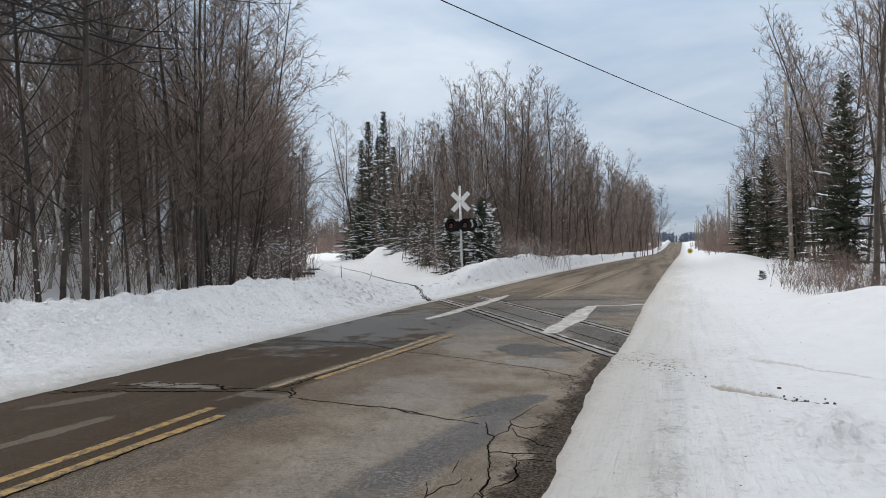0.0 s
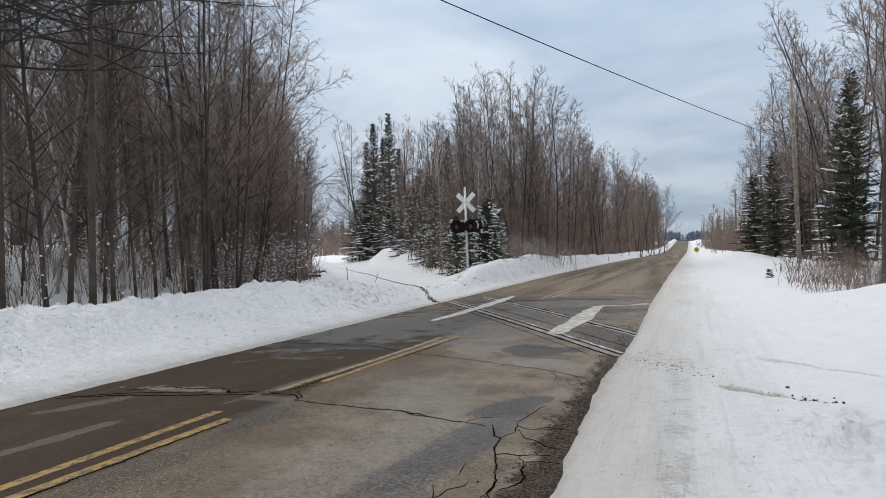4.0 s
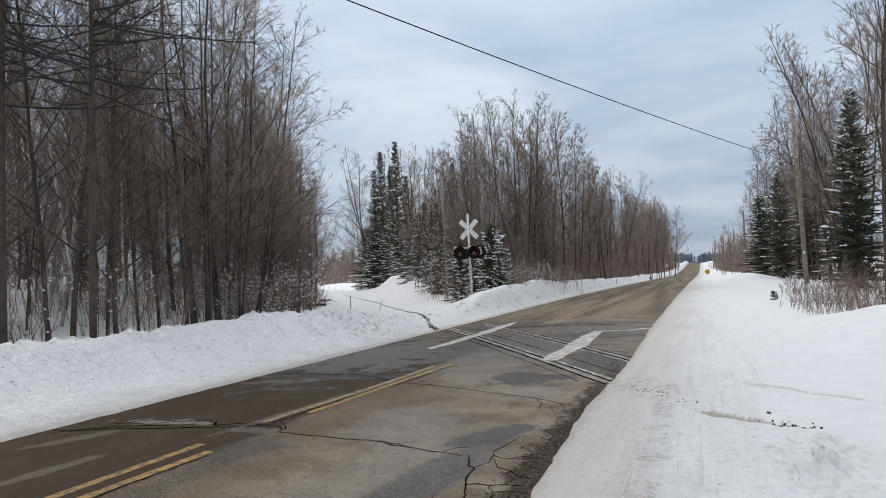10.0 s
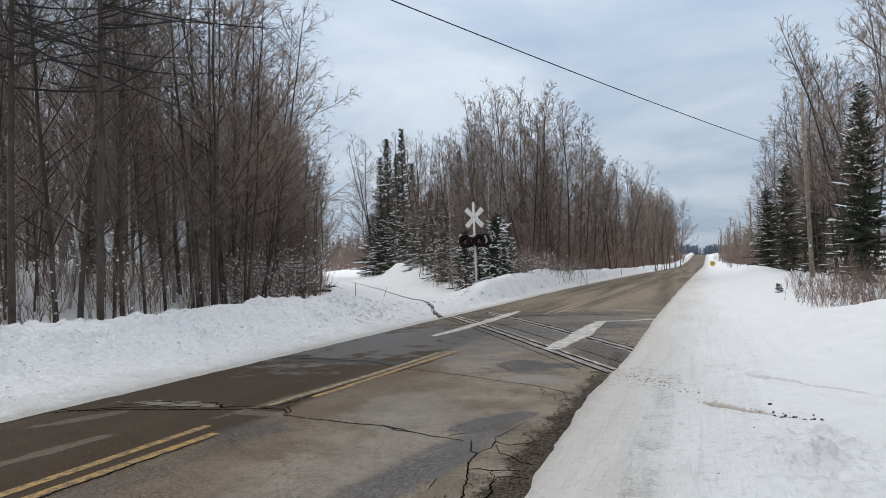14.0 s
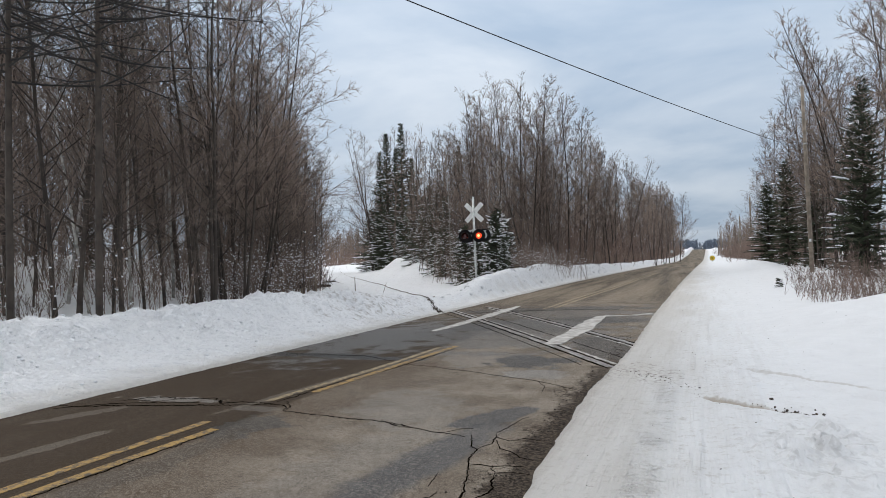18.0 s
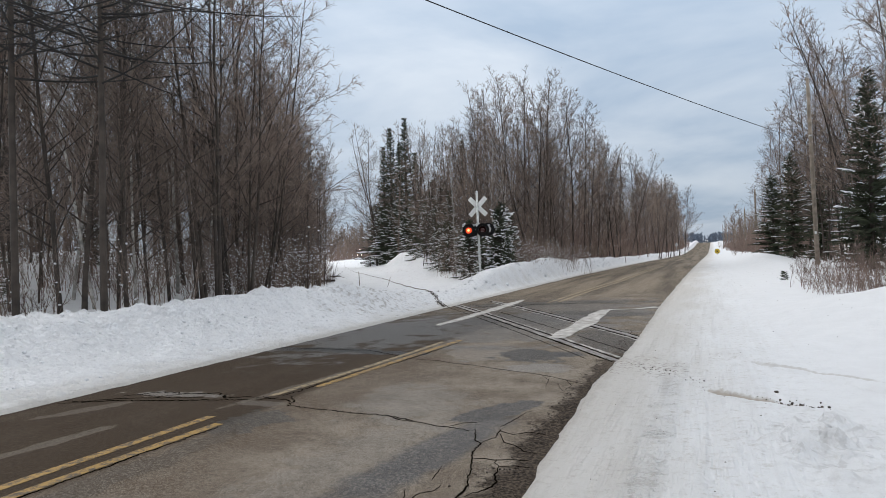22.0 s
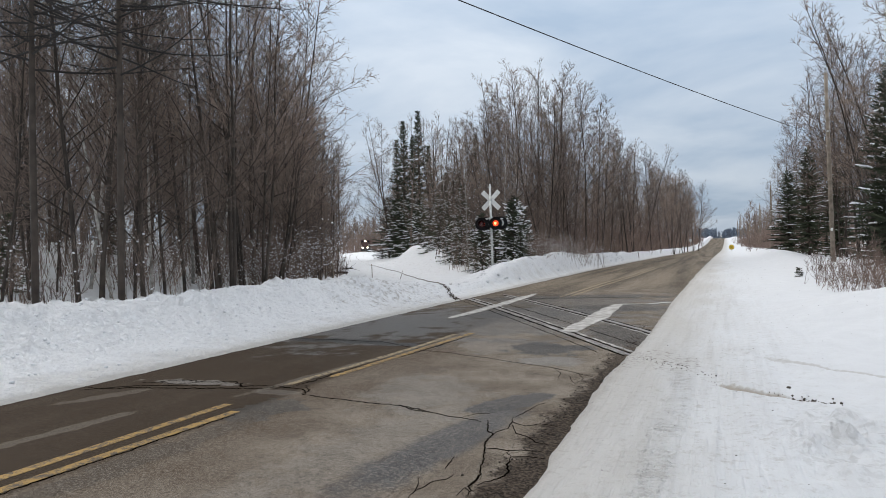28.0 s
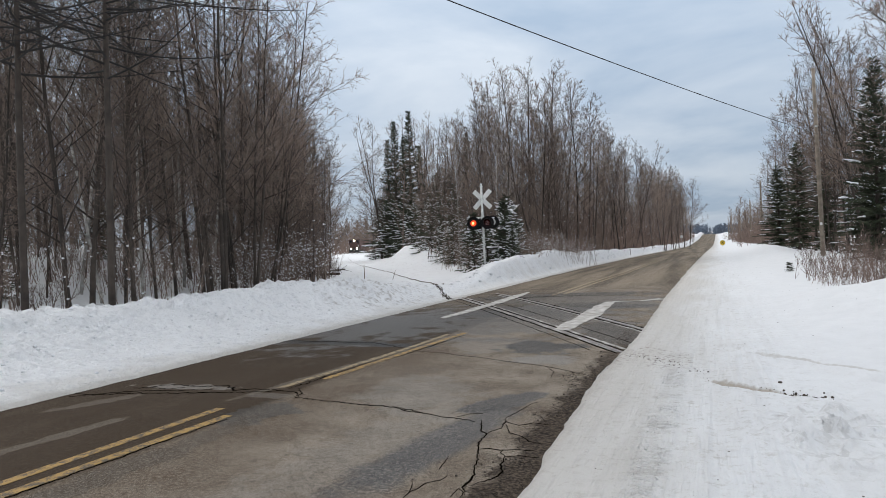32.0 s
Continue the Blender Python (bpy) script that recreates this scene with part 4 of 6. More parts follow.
def clods():
    rng = random.Random(77)
    s = Soup()
    n = 0
    while n < 900:
        y = rng.uniform(3, 24)
        x = float(road_x(y)) - HALF - rng.uniform(0.3, 3.4) ** 1.0
        if rng.random() > 0.35 + 0.65 * float(vnoise(np.array([x * 0.7]), np.array([y * 0.5]), 8)[0] + 0.5):
            continue
        r = 0.007 + 0.030 * rng.random() ** 3
        s.blob((x, y, land1(x, y) + r * 0.15), r * 1.3, r * 1.1, r * 0.8, rng, 5, 2)
        n += 1
    for _ in range(260):
        y = rng.uniform(22, 60)
        x = float(road_x(y)) - HALF - rng.uniform(0.3, 1.6)
        r = 0.02 + 0.07 * rng.random() ** 3
        s.blob((x, y, land1(x, y) + r * 0.3), r * 1.3, r * 1.1, r * 0.8, rng, 5, 2)
    tagged(new("snow_clods", s.mesh("snow_clods", CLEAN)), "loose lumps of snow thrown up by the plough", "snow", kind="stuff")
    d = Soup()
    for _ in range(60):
        t = rng.random() ** 1.1
        k = min(int(t * 2), 1)
        f = t * 2 - k
        c = [RUT[k][i] + (RUT[k + 1][i] - RUT[k][i]) * f + rng.gauss(0, 0.06) for i in (0, 1)]
        r = 0.003 + 0.008 * rng.random() ** 2
        d.blob((c[0], c[1], land1(*c) + r * 0.3), r * 1.3, r, r, rng, 5, 2)
    for _ in range(380):
        c = np.array([1.05, 7.56]) + np.array([0.72, -0.62]) * rng.gauss(0.05, 0.15) + np.array([0.5, 0.8]) * rng.gauss(0, 0.035)
        r = 0.003 + 0.011 * rng.random() ** 3
        d.blob((c[0], c[1], land1(*c) + r * 0.6), r * 1.3, r, r, rng, 5, 2)
    d.blob((1.01, 7.98, land1(1.01, 7.98) + 0.01), 0.024, 0.018, 0.014, rng, 6, 3)
    for _ in range(330):
        t = rng.uniform(-1.6, 1.6)
        x, y = SOIL[0] + TRD[0] * t + rng.gauss(0, 0.06), SOIL[1] + TRD[1] * t + rng.gauss(0, 0.06)
        r = 0.006 + 0.018 * rng.random() ** 2
        d.blob((x, y, max(land1(x, y), on_road(x, y, 0).z) + r * 0.3), r * 1.4, r * 1.2, r * 0.8, rng, 5, 2)
    for _ in range(260):
        y = rng.uniform(2.5, 14)
        x = float(road_x(y)) + HALF + rng.gauss(-0.20, 0.08)
        r = rng.uniform(0.003, 0.012)
        d.blob((x, y, max(land1(x, y), on_road(x, y, 0).z) + r * 0.4), r * 1.2, r, r, rng, 5, 2)
    for _ in range(150):
        y = rng.uniform(4, 40)
        x = float(road_x(y)) + HALF + rng.uniform(0.3, 4.0)
        r = rng.uniform(0.003, 0.007)
        d.blob((x, y, land1(x, y) + r * 0.3), r * 1.5, r, r * 0.7, rng, 5, 2)
    tagged(new("loose_gravel", d.mesh("loose_gravel", GRAVEL)), "dark stones and soil scattered over snow and road edge", "gravel", kind="stuff")



road_marks()
snow_strips()
clods()


def railway():
    """The rail that shows through the snow along the cutting, and the one bared on the near side."""
    root = new("railway_track")
    for name, off, s0, s1, up in (("rail", -GAUGE / 2, 14.5, 190, 0.07), ("rail", GAUGE / 2, 60, 190, 0.03)):
        s = Soup()
        pts = []
        k = s0
        while k <= s1:
            p, _ = track(k, off)
            pts.append((p[0], p[1], land1(*p) + up - 0.05))
            k += 1.5 if k < 60 else 4.0
        s.tube(pts, [0.018] * len(pts), 5)
        mpart(name, s, RUST, root)
    tagged(root, "rusty railway rails half buried in snow", "railway track", kind="structure")


railway()


# ---- trees ----
def bent(a, way, length, rng, n=4, wander=0.12, lift=0.0):
    """Points along a wandering line."""
    pts, p, d = [Vector(a)], Vector(a), Vector(way).normalized()
    for _ in range(n):
        d = (d + Vector((rng.uniform(-1, 1), rng.uniform(-1, 1), rng.uniform(-1, 1))) * wander + Vector((0, 0, lift))).normalized()
        p = p + d * (length / n)
        pts.append(p)
    return pts


def along(pts, t):
    k = min(int(t * (len(pts) - 1)), len(pts) - 2)
    f = t * (len(pts) - 1) - k
    return pts[k].lerp(pts[k + 1], f), (pts[k + 1] - pts[k]).normalized()


def fan(d, spread, rng, up=0.0):
    """A way that leaves d by about spread radians."""
    p = d.orthogonal().normalized()
    q = d.cross(p)
    t = rng.uniform(0, 2 * math.pi)
    side = p * math.cos(t) + q * math.sin(t)
    return (d * math.cos(spread) + side * math.sin(spread) + Vector((0, 0, up))).normalized()


def bare_tree(name, seed, height, radius, first, limbs, spread, twigs, bark, twig, label, forks=1, twig_r=0.0068, lean=0.05, wide=0.50):
    rng = random.Random(seed)
    root = new(name)
    trunk, crown = Soup(), Soup()
    stems = []
    for k in range(forks):
        w = lean if forks == 1 else 0.17
        pts = bent((rng.uniform(-0.12, 0.12) * (forks > 1), rng.uniform(-0.12, 0.12) * (forks > 1), -0.6),
                   Vector((rng.uniform(-w, w), rng.uniform(-w, w), 1)), height * rng.uniform(0.85, 1.0) + 0.6, rng, 10, 0.05, 0.03)
        r = radius * rng.uniform(0.8, 1.0)
        trunk.tube(pts, [r * (1.25 if i == 0 else 1) * (1 - 0.88 * i / 10) + 0.004 for i in range(11)], 7)
        stems.append((pts, r))
    for pts, r in stems:
        for i in range(limbs // forks):
            t = first + (1 - first) * ((i + rng.random()) / (limbs // forks)) ** 0.9 * 0.97
            a, d = along(pts, t)
            L = height * (0.30 * (1 - t) + 0.07) * rng.uniform(0.6, 1.3) * spread
            w = fan(d, rng.uniform(wide, wide + 0.40) + 0.35 * (1 - t) * rng.random(), rng, 0.10)
            limb = bent(a, w, L * 0.92, rng, 4, 0.13, 0.05)
            lr = max(0.009, r * (1 - t) * 0.40)
            trunk.tube(limb, [lr * (1 - 0.8 * j / 4) + 0.003 for j in range(5)], 4)
            for j in range(max(4, int(L * 4.4))):
                u = 0.12 + 0.88 * rng.random()
                b, e = along(limb, u)
                l2 = L * 0.42 * (1.15 - u) * rng.uniform(0.6, 1.3) + 0.25
                br = bent(b, fan(e, rng.uniform(0.45, 1.05), rng, 0.04), l2 * 0.85, rng, 2, 0.18, 0.03)
                crown.cone(br[0], br[1], 0.009, 0.006, 3)
                crown.cone(br[1], br[2], 0.006, 0, 3)
                for _ in range(twigs):
                    c, g = along(br, rng.uniform(0.15, 1.0))
                    crown.cone(c, c + fan(g, rng.uniform(0.4, 1.1), rng, 0.03) * rng.uniform(0.14, 0.42), twig_r, 0, 3)
        a, d = along(pts, 0.98)
        for _ in range(10):
            crown.cone(a, a + fan(d, rng.uniform(0.1, 0.6), rng, 0.2) * rng.uniform(0.3, 0.9), twig_r, 0, 3)
    mpart("trunk", trunk, bark, root)
    mpart("crown", crown, twig, root, smooth=False)
    tagged(root, label, "tree")
    root["tall"] = height
    return root


def larch(name, seed, height, radius, reach, label):
    """A straight trunk with long thin drooping boughs set with short spurs."""
    rng = random.Random(seed)
    root = new(name)
    trunk, crown = Soup(), Soup()
    pts = bent((0, 0, -0.6), (0.01, 0.0, 1), height, rng, 8, 0.012, 0.02)
    trunk.tube(pts, [radius * (1 - 0.85 * i / 8) + 0.01 for i in range(9)], 8)
    for i in range(95):
        t = 0.34 + 0.64 * (i + rng.random()) / 95
        a, d = along(pts, t)
        az = rng.uniform(0, 6.28)
        L = reach * (1.05 - 0.6 * t) * rng.uniform(0.55, 1.15)
        limb = bent(a, (math.cos(az), math.sin(az), rng.uniform(-0.25, 0.25)), L, rng, 6, 0.07, 0.035)
        crown.tube(limb, [0.026 * (1 - 0.82 * j / 6) for j in range(7)], 4)
        for j in range(int(L * 5)):
            b, e = along(limb, rng.uniform(0.12, 1.0))
            sp = bent(b, fan(e, rng.uniform(0.5, 1.1), rng, -0.05), rng.uniform(0.3, 1.0) * (0.5 + 0.2 * L), rng, 2, 0.12, 0.02)
            crown.cone(sp[0], sp[1], 0.007, 0.005, 3)
            crown.cone(sp[1], sp[2], 0.005, 0, 3)
            for _ in range(3):
                c, g = along(sp, rng.uniform(0.1, 1.0))
                crown.cone(c, c + fan(g, rng.uniform(0.5, 1.1), rng, 0.0) * rng.uniform(0.10, 0.35), 0.004, 0, 3)
    mpart("trunk", trunk, BARK, root)
    mpart("crown", crown, TWIG_DARK, root, smooth=False)
    tagged(root, label, "tree")
    root["tall"] = height
    return root


def spruce(name, seed, height, width, label, snow=0.5, slim=0.85, dense=7.0):
    rng = random.Random(seed)
    root = new(name)
    trunk, green, white = Soup(), Soup(), Soup()
    trunk.tube([(0, 0, -0.5), (0, 0, height * 0.5), (0, 0, height)], [0.016 * height, 0.010 * height, 0.01], 6)
    z = height * 0.05
    while z < height * 0.985:
        t = z / height
        L0 = width * (1 - t) ** slim + 0.10
        n = 5 + int(rng.random() * 3)
        a0 = rng.uniform(0, 6.28)
        for i in range(n):
            if rng.random() < 0.08:
                continue
            a = a0 + 2 * math.pi * (i + rng.uniform(-0.3, 0.3)) / n
            L = L0 * rng.uniform(0.45, 1.15)
            out = Vector((math.cos(a), math.sin(a), rng.uniform(-0.55, -0.15) + 0.75 * t))
            limb = bent((0, 0, z + rng.uniform(-0.12, 0.12)), out, L, rng, 4, 0.07, 0.05)
            trunk.cone(limb[0], limb[4], 0.010 + 0.005 * L, 0, 3)
            side = Vector((-math.sin(a), math.cos(a), 0))
            m = max(4, int(L * dense))
            for j in range(m):
                u = 0.08 + 0.92 * (j + rng.random()) / m
                c, g = along(limb, u)
                for sg in (-1, 1):
                    w = (g * rng.uniform(0.45, 1.0) + side * sg * rng.uniform(0.45, 1.0) + Vector((0, 0, rng.uniform(-0.40, 0.08)))).normalized()
                    ll = (0.14 + 0.34 * L * (1.05 - u) * 0.55) * rng.uniform(0.6, 1.25)
                    e = c + w * ll
                    green.cone(c, e, 0.026, 0, 3)
                    if ll > 0.22:
                        for f in (0.5,):
                            q = c.lerp(e, f)
                            green.cone(q, q + (w * 0.6 + side * rng.choice((-1, 1)) * 0.7 + Vector((0, 0, rng.uniform(-0.4, 0.1)))).normalized() * ll * 0.5, 0.020, 0, 3)
            green.cone(limb[3], limb[4] + (limb[4] - limb[3]) * 0.2, 0.04, 0, 3)
            if rng.random() < snow and L > 0.22:
                lo = rng.uniform(0.45, 0.85)
                bough = [along(limb, min(0.999, lo + (1.0 - lo) * k / 3))[0] + Vector((rng.uniform(-0.07, 0.07), rng.uniform(-0.07, 0.07), rng.uniform(0.01, 0.06))) for k in range(4)]
                thick = rng.uniform(0.020, 0.060) * min(1.0, 0.5 + L * 0.4)
                white.tube(bough, [thick * 0.5, thick, thick * 1.1, thick * 0.3], 5)
                for _ in range(int(L * 4.0)):
                    u = rng.uniform(0.2, 1.0)
                    c, g = along(limb, u)
                    sp = (g * 0.7 + side * rng.choice((-1, 1)) * rng.uniform(0.4, 0.9) + Vector((0, 0, -0.15))).normalized() * rng.uniform(0.12, 0.30)
                    o = Vector((0, 0, 0.03))
                    white.tube([c + o, c + o + sp * 0.6, c + o + sp], [0.012, 0.026, 0.008], 4)
        z += (0.10 + 0.020 * height * (1 - t) * 0.6) * rng.uniform(0.6, 1.4)
    mpart("trunk", trunk, BARK, root)
    mpart("foliage", green, NEEDLE, root, smooth=False)
    if white.v:
        tagged(mpart("snow_load", white, SNOWLOAD, root), "clumps of snow caught on the boughs", kind="stuff")
    tagged(root, label, "tree")
    root["tall"] = height
    return root


def brush_clump(name, seed, height, width, stems, twigs, mat, label, snow=0, thick=0.012):
    rng = random.Random(seed)
    s, white = Soup(), Soup()
    for _ in range(stems):
        a, r = rng.uniform(0, 6.28), width * math.sqrt(rng.random()) * 0.5
        base = Vector((r * math.cos(a), r * math.sin(a), -0.2))
        h = height * rng.uniform(0.4, 1.0)
        pts = bent(base, Vector((rng.uniform(-0.35, 0.35), rng.uniform(-0.35, 0.35), 1)), h, rng, 4, 0.12, 0.02)
        for i in range(4):
            s.cone(pts[i], pts[i + 1], thick * (1 - i * 0.22), thick * (1 - (i + 1) * 0.22), 3)
        for _ in range(twigs):
            b, d = along(pts, rng.uniform(0.2, 1.0))
            l = rng.uniform(0.25, 0.85) * min(1.0, height / 3)
            e = b + fan(d, rng.uniform(0.4, 0.95), rng, 0.15) * l
            s.cone(b, e, 0.0055, 0, 3)
            for _ in range(2):
                c = b.lerp(e, rng.uniform(0.2, 0.9))
                s.cone(c, c + fan(d, rng.uniform(0.3, 1.0), rng, 0.15) * l * 0.5, 0.004, 0, 3)
            if rng.random() * 10 < snow:
                q = b.lerp(e, rng.uniform(0.2, 0.9))
                k = rng.uniform(0.010, 0.032)
                white.blob(q, k * 1.5, k * 1.2, k * 0.9, rng, 5, 2)
    root = new(name)
    tagged(mpart("growth", s, mat, root, smooth=False), kind="stuff")
    if white.v:
        tagged(mpart("snow_load", white, SNOWLOAD, root), "bits of snow caught on the twigs", kind="stuff")
    tagged(root, label, "shrub", "roadside brush")
    root["tall"] = height
    return root


TWIG_DARK = material("twig_dark_grey", (0.030, 0.027, 0.025), 0.95, scale=0.8, amount=0.3, bump=0, per_object=0.2)
TALL = [bare_tree("bare_tree", 11 + i, h, r, f, nl, sp, 3, BARK, TWIG, "tall leafless grey-brown hardwood tree standing in snow")
        for i, (h, r, f, nl, sp) in enumerate([(16, 0.076, 0.13, 46, 0.9), (15, 0.058, 0.15, 42, 0.85), (17, 0.098, 0.16, 48, 0.95), (13.5, 0.046, 0.10, 42, 0.85)])]
FORKED = [bare_tree("bare_tree", 31 + i, h, r, f, nl, sp, 4, BARK, TWIG, "leafless hardwood tree with several stems from one base", forks=k)
          for i, (h, r, f, nl, sp, k) in enumerate([(15, 0.066, 0.12, 48, 0.8, 3), (13, 0.056, 0.12, 42, 0.8, 2)])]
THIN = [bare_tree("bare_tree", 51 + i, h, r, f, nl, sp, 4, BARK, TWIG, "slender leafless young tree with fine brown twigs")
        for i, (h, r, f, nl, sp) in enumerate([(9, 0.036, 0.18, 34, 0.85), (10.5, 0.042, 0.22, 34, 0.8), (7.5, 0.030, 0.12, 32, 0.95)])]
MID = [bare_tree("bare_tree", 131 + i, h, r, f, nl, sp, 4, BARK, TWIG, "tall leafless hardwood tree with a full twiggy crown", forks=k, twig_r=0.0105)
       for i, (h, r, f, nl, sp, k) in enumerate([(15, 0.085, 0.24, 46, 1.1, 1), (14, 0.075, 0.24, 46, 1.0, 2), (16, 0.095, 0.28, 48, 1.15, 1)])]
BROAD = [bare_tree("bare_tree", 151 + i, h, r, 0.22, 56, 1.15, 5, BARK, TWIG, "leafless hardwood tree with a broad rounded crown of arching twigs", forks=k, wide=0.62, twig_r=0.0075)
         for i, (h, r, k) in enumerate([(15.5, 0.068, 2), (12.5, 0.055, 2)])]
BIG = bare_tree("bare_tree", 142, 18, 0.115, 0.34, 36, 0.6, 4, BARK, TWIG, "large leafless roadside tree with a stout brown trunk", lean=0.02)
BIRCH = [bare_tree("birch_tree", 71 + i, h, r, 0.42, 24, 0.7, 4, BARK_PALE, TWIG, "leafless birch with pale whitish bark", lean=0.12)
         for i, (h, r) in enumerate([(12, 0.048), (10, 0.036)])]
SPRUCE = [spruce("spruce_tree", 91 + i, h, w, "dark green spruce with clumps of snow on its boughs", sn, sl, dn)
          for i, (h, w, sn, sl, dn) in enumerate([(11, 1.5, 0.10, 0.75, 12), (9, 2.3, 0.30, 0.65, 15), (5, 1.45, 0.42, 0.8, 9), (3.2, 1.0, 0.55, 0.8, 9)])]
SEEDLING = spruce("spruce_seedling", 99, 0.75, 0.42, "tiny spruce seedling poking out of the snow", 0.3)
LARCH = larch("larch_tree", 101, 17, 0.068, 5.4, "bare larch with long drooping dark boughs")
BRUSHES = [brush_clump("brush", 111 + i, h, w, st, tw, mt, lb, sn)
           for i, (h, w, st, tw, mt, sn, lb) in enumerate([
               (2.2, 2.0, 18, 9, BRUSH, 0, "bare reddish-brown brush rising from the snow"),
               (4.2, 2.6, 20, 13, TWIG, 0, "tall bare brown saplings and brush"),
               (1.4, 1.8, 20, 8, BRUSH, 0.3, "low bare brush dusted with snow"),
               (2.4, 2.2, 18, 11, TWIG, 2.6, "bare shrub with snow caught in its twigs")])]
THICKET = brush_clump("brush", 121, 5.6, 3.4, 28, 17, BRUSH, "dense reddish-brown thicket of bare saplings flecked with snow", 1.1, 0.016)
SNOWY = brush_clump("brush", 122, 2.6, 2.4, 20, 14, TWIG, "bare shrub heavily flecked with snow", 7.0)
USED = set()


def plant(proto, x, y, scale=1.0, turn=0.0, sink=0.0, squash=1.0, lean=(0, 0)):
    m = Matrix.Translation((x, y, land1(x, y) - sink)) @ Euler((lean[0], lean[1], turn)).to_matrix().to_4x4()
    if proto.name not in USED:
        USED.add(proto.name)
        ob = proto
    else:
        ob = copy_thing(proto, m)
    ob.matrix_basis = m @ Matrix.Diagonal((scale * squash, scale * squash, scale, 1))
    return ob


# The skyline of the woods, seen from the roadside: way to the left of the road in degrees, and rise of the tree tops.
SKY_WAY = (-20, -10.2, -9.4, -8.3, -7.2, -5.7, -4.5, -3.2, -1.5, -0.3, 0.3, 0.9, 3.3, 5.5, 7.3, 8.6, 10.2, 12.0, 14.5, 17, 18.3, 21, 24.2, 26, 27.2, 28.2, 28.9, 29.4, 30.0, 31.0, 32.2, 34.2, 35.2, 36.2, 90)
SKY_RISE = (0.6, 0.6, 0.36, 0.31, 0.24, 0.18, 0.11, 0.08, 0.045, 0.02, 0.03, 0.085, 0.10, 0.14, 0.155, 0.20, 0.24, 0.265, 0.272, 0.255, 0.22, 0.195, 0.20, 0.20, 0.19, 0.11, 0.05, 0.05, 0.11, 0.14, 0.20, 0.27, 0.36, 0.6, 0.6)


def room(x, y):
    """How tall a tree may stand at a place under the skyline."""
    d = math.hypot(x, y)
    return 1.7 + float(np.interp(math.degrees(math.atan2(-x, y)), SKY_WAY, SKY_RISE)) * d - land1(x, y)


def far_tree(seed, height, limbs, twigs, thick):
    rng = random.Random(seed)
    s = Soup()
    pts = bent((0, 0, -0.5), (rng.uniform(-0.05, 0.05), 0, 1), height, rng, 4, 0.04, 0.02)
    for i in range(4):
        s.cone(pts[i], pts[i + 1], 0.12 * (1 - i * 0.23), 0.12 * (1 - (i + 1) * 0.23), 4)
    for i in range(limbs):
        t = 0.15 + 0.83 * (i + rng.random()) / limbs
        a, d = along(pts, t)
        L = height * (0.24 * (1 - t) + 0.06) * rng.uniform(0.7, 1.2)
        limb = bent(a, fan(d, rng.uniform(0.5, 1.0), rng, 0.1), L, rng, 2, 0.15, 0.12)
        s.cone(limb[0], limb[1], thick * 1.4, thick, 3)
        s.cone(limb[1], limb[2], thick, 0, 3)
        for _ in range(twigs):
            b, e = along(limb, rng.uniform(0.2, 1.0))
            s.cone(b, b + fan(e, rng.uniform(0.5, 1.25), rng, 0.06) * rng.uniform(0.4, 1.1) * (0.3 + 0.22 * L), thick * 0.8, 0, 3)
    return np.array([tuple(v) for v in s.v]), s.f


def far_brush(seed):
    """A clump of brush 12 units tall, cut down when it is laid out."""
    rng = random.Random(seed)
    s = Soup()
    for _ in range(14):
        a = rng.uniform(0, 6.28)
        r = 4.0 * math.sqrt(rng.random())
        pts = bent((r * math.cos(a), r * math.sin(a), -0.5), (rng.uniform(-0.35, 0.35), rng.uniform(-0.35, 0.35), 1), rng.uniform(2.0, 4.2), rng, 2, 0.1)
        s.cone(pts[0], pts[1], 0.024, 0.018, 3)
        s.cone(pts[1], pts[2], 0.018, 0, 3)
        for _ in range(13):
            b, e = along(pts, rng.uniform(0.2, 1.0))
            s.cone(b, b + fan(e, rng.uniform(0.3, 1.0), rng, 0.1) * rng.uniform(0.5, 1.5), 0.016, 0, 3)
    return np.array([tuple(v) for v in s.v]), s.f


def far_woods(name, places, protos, mat, label):
    """Many trees too far off to tell apart, as one piece."""
    rng = random.Random(len(places))
    vs, fs, k = [], [], 0
    for x, y, h in places:
        v, f = rng.choice(protos)
        a = rng.uniform(0, 6.28)
        sc = h / 12.0
        c, s = math.cos(a) * sc * 1.35, math.sin(a) * sc * 1.35
        w = np.stack([v[:, 0] * c - v[:, 1] * s + x, v[:, 0] * s + v[:, 1] * c + y, v[:, 2] * sc + land1(x, y)], -1)
        vs.append(w)
        fs += [tuple(i + k for i in q) for q in f]
        k += len(v)
    me = bpy.data.meshes.new(name)
    me.from_pydata(np.concatenate(vs).tolist(), [], fs)
    me.materials.append(mat)
    tagged(new(name, me), label, "woods", kind="stuff")


# distance haze is put into the colour: these woods are tinted blue-grey
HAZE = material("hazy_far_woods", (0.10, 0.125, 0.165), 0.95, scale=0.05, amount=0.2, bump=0)


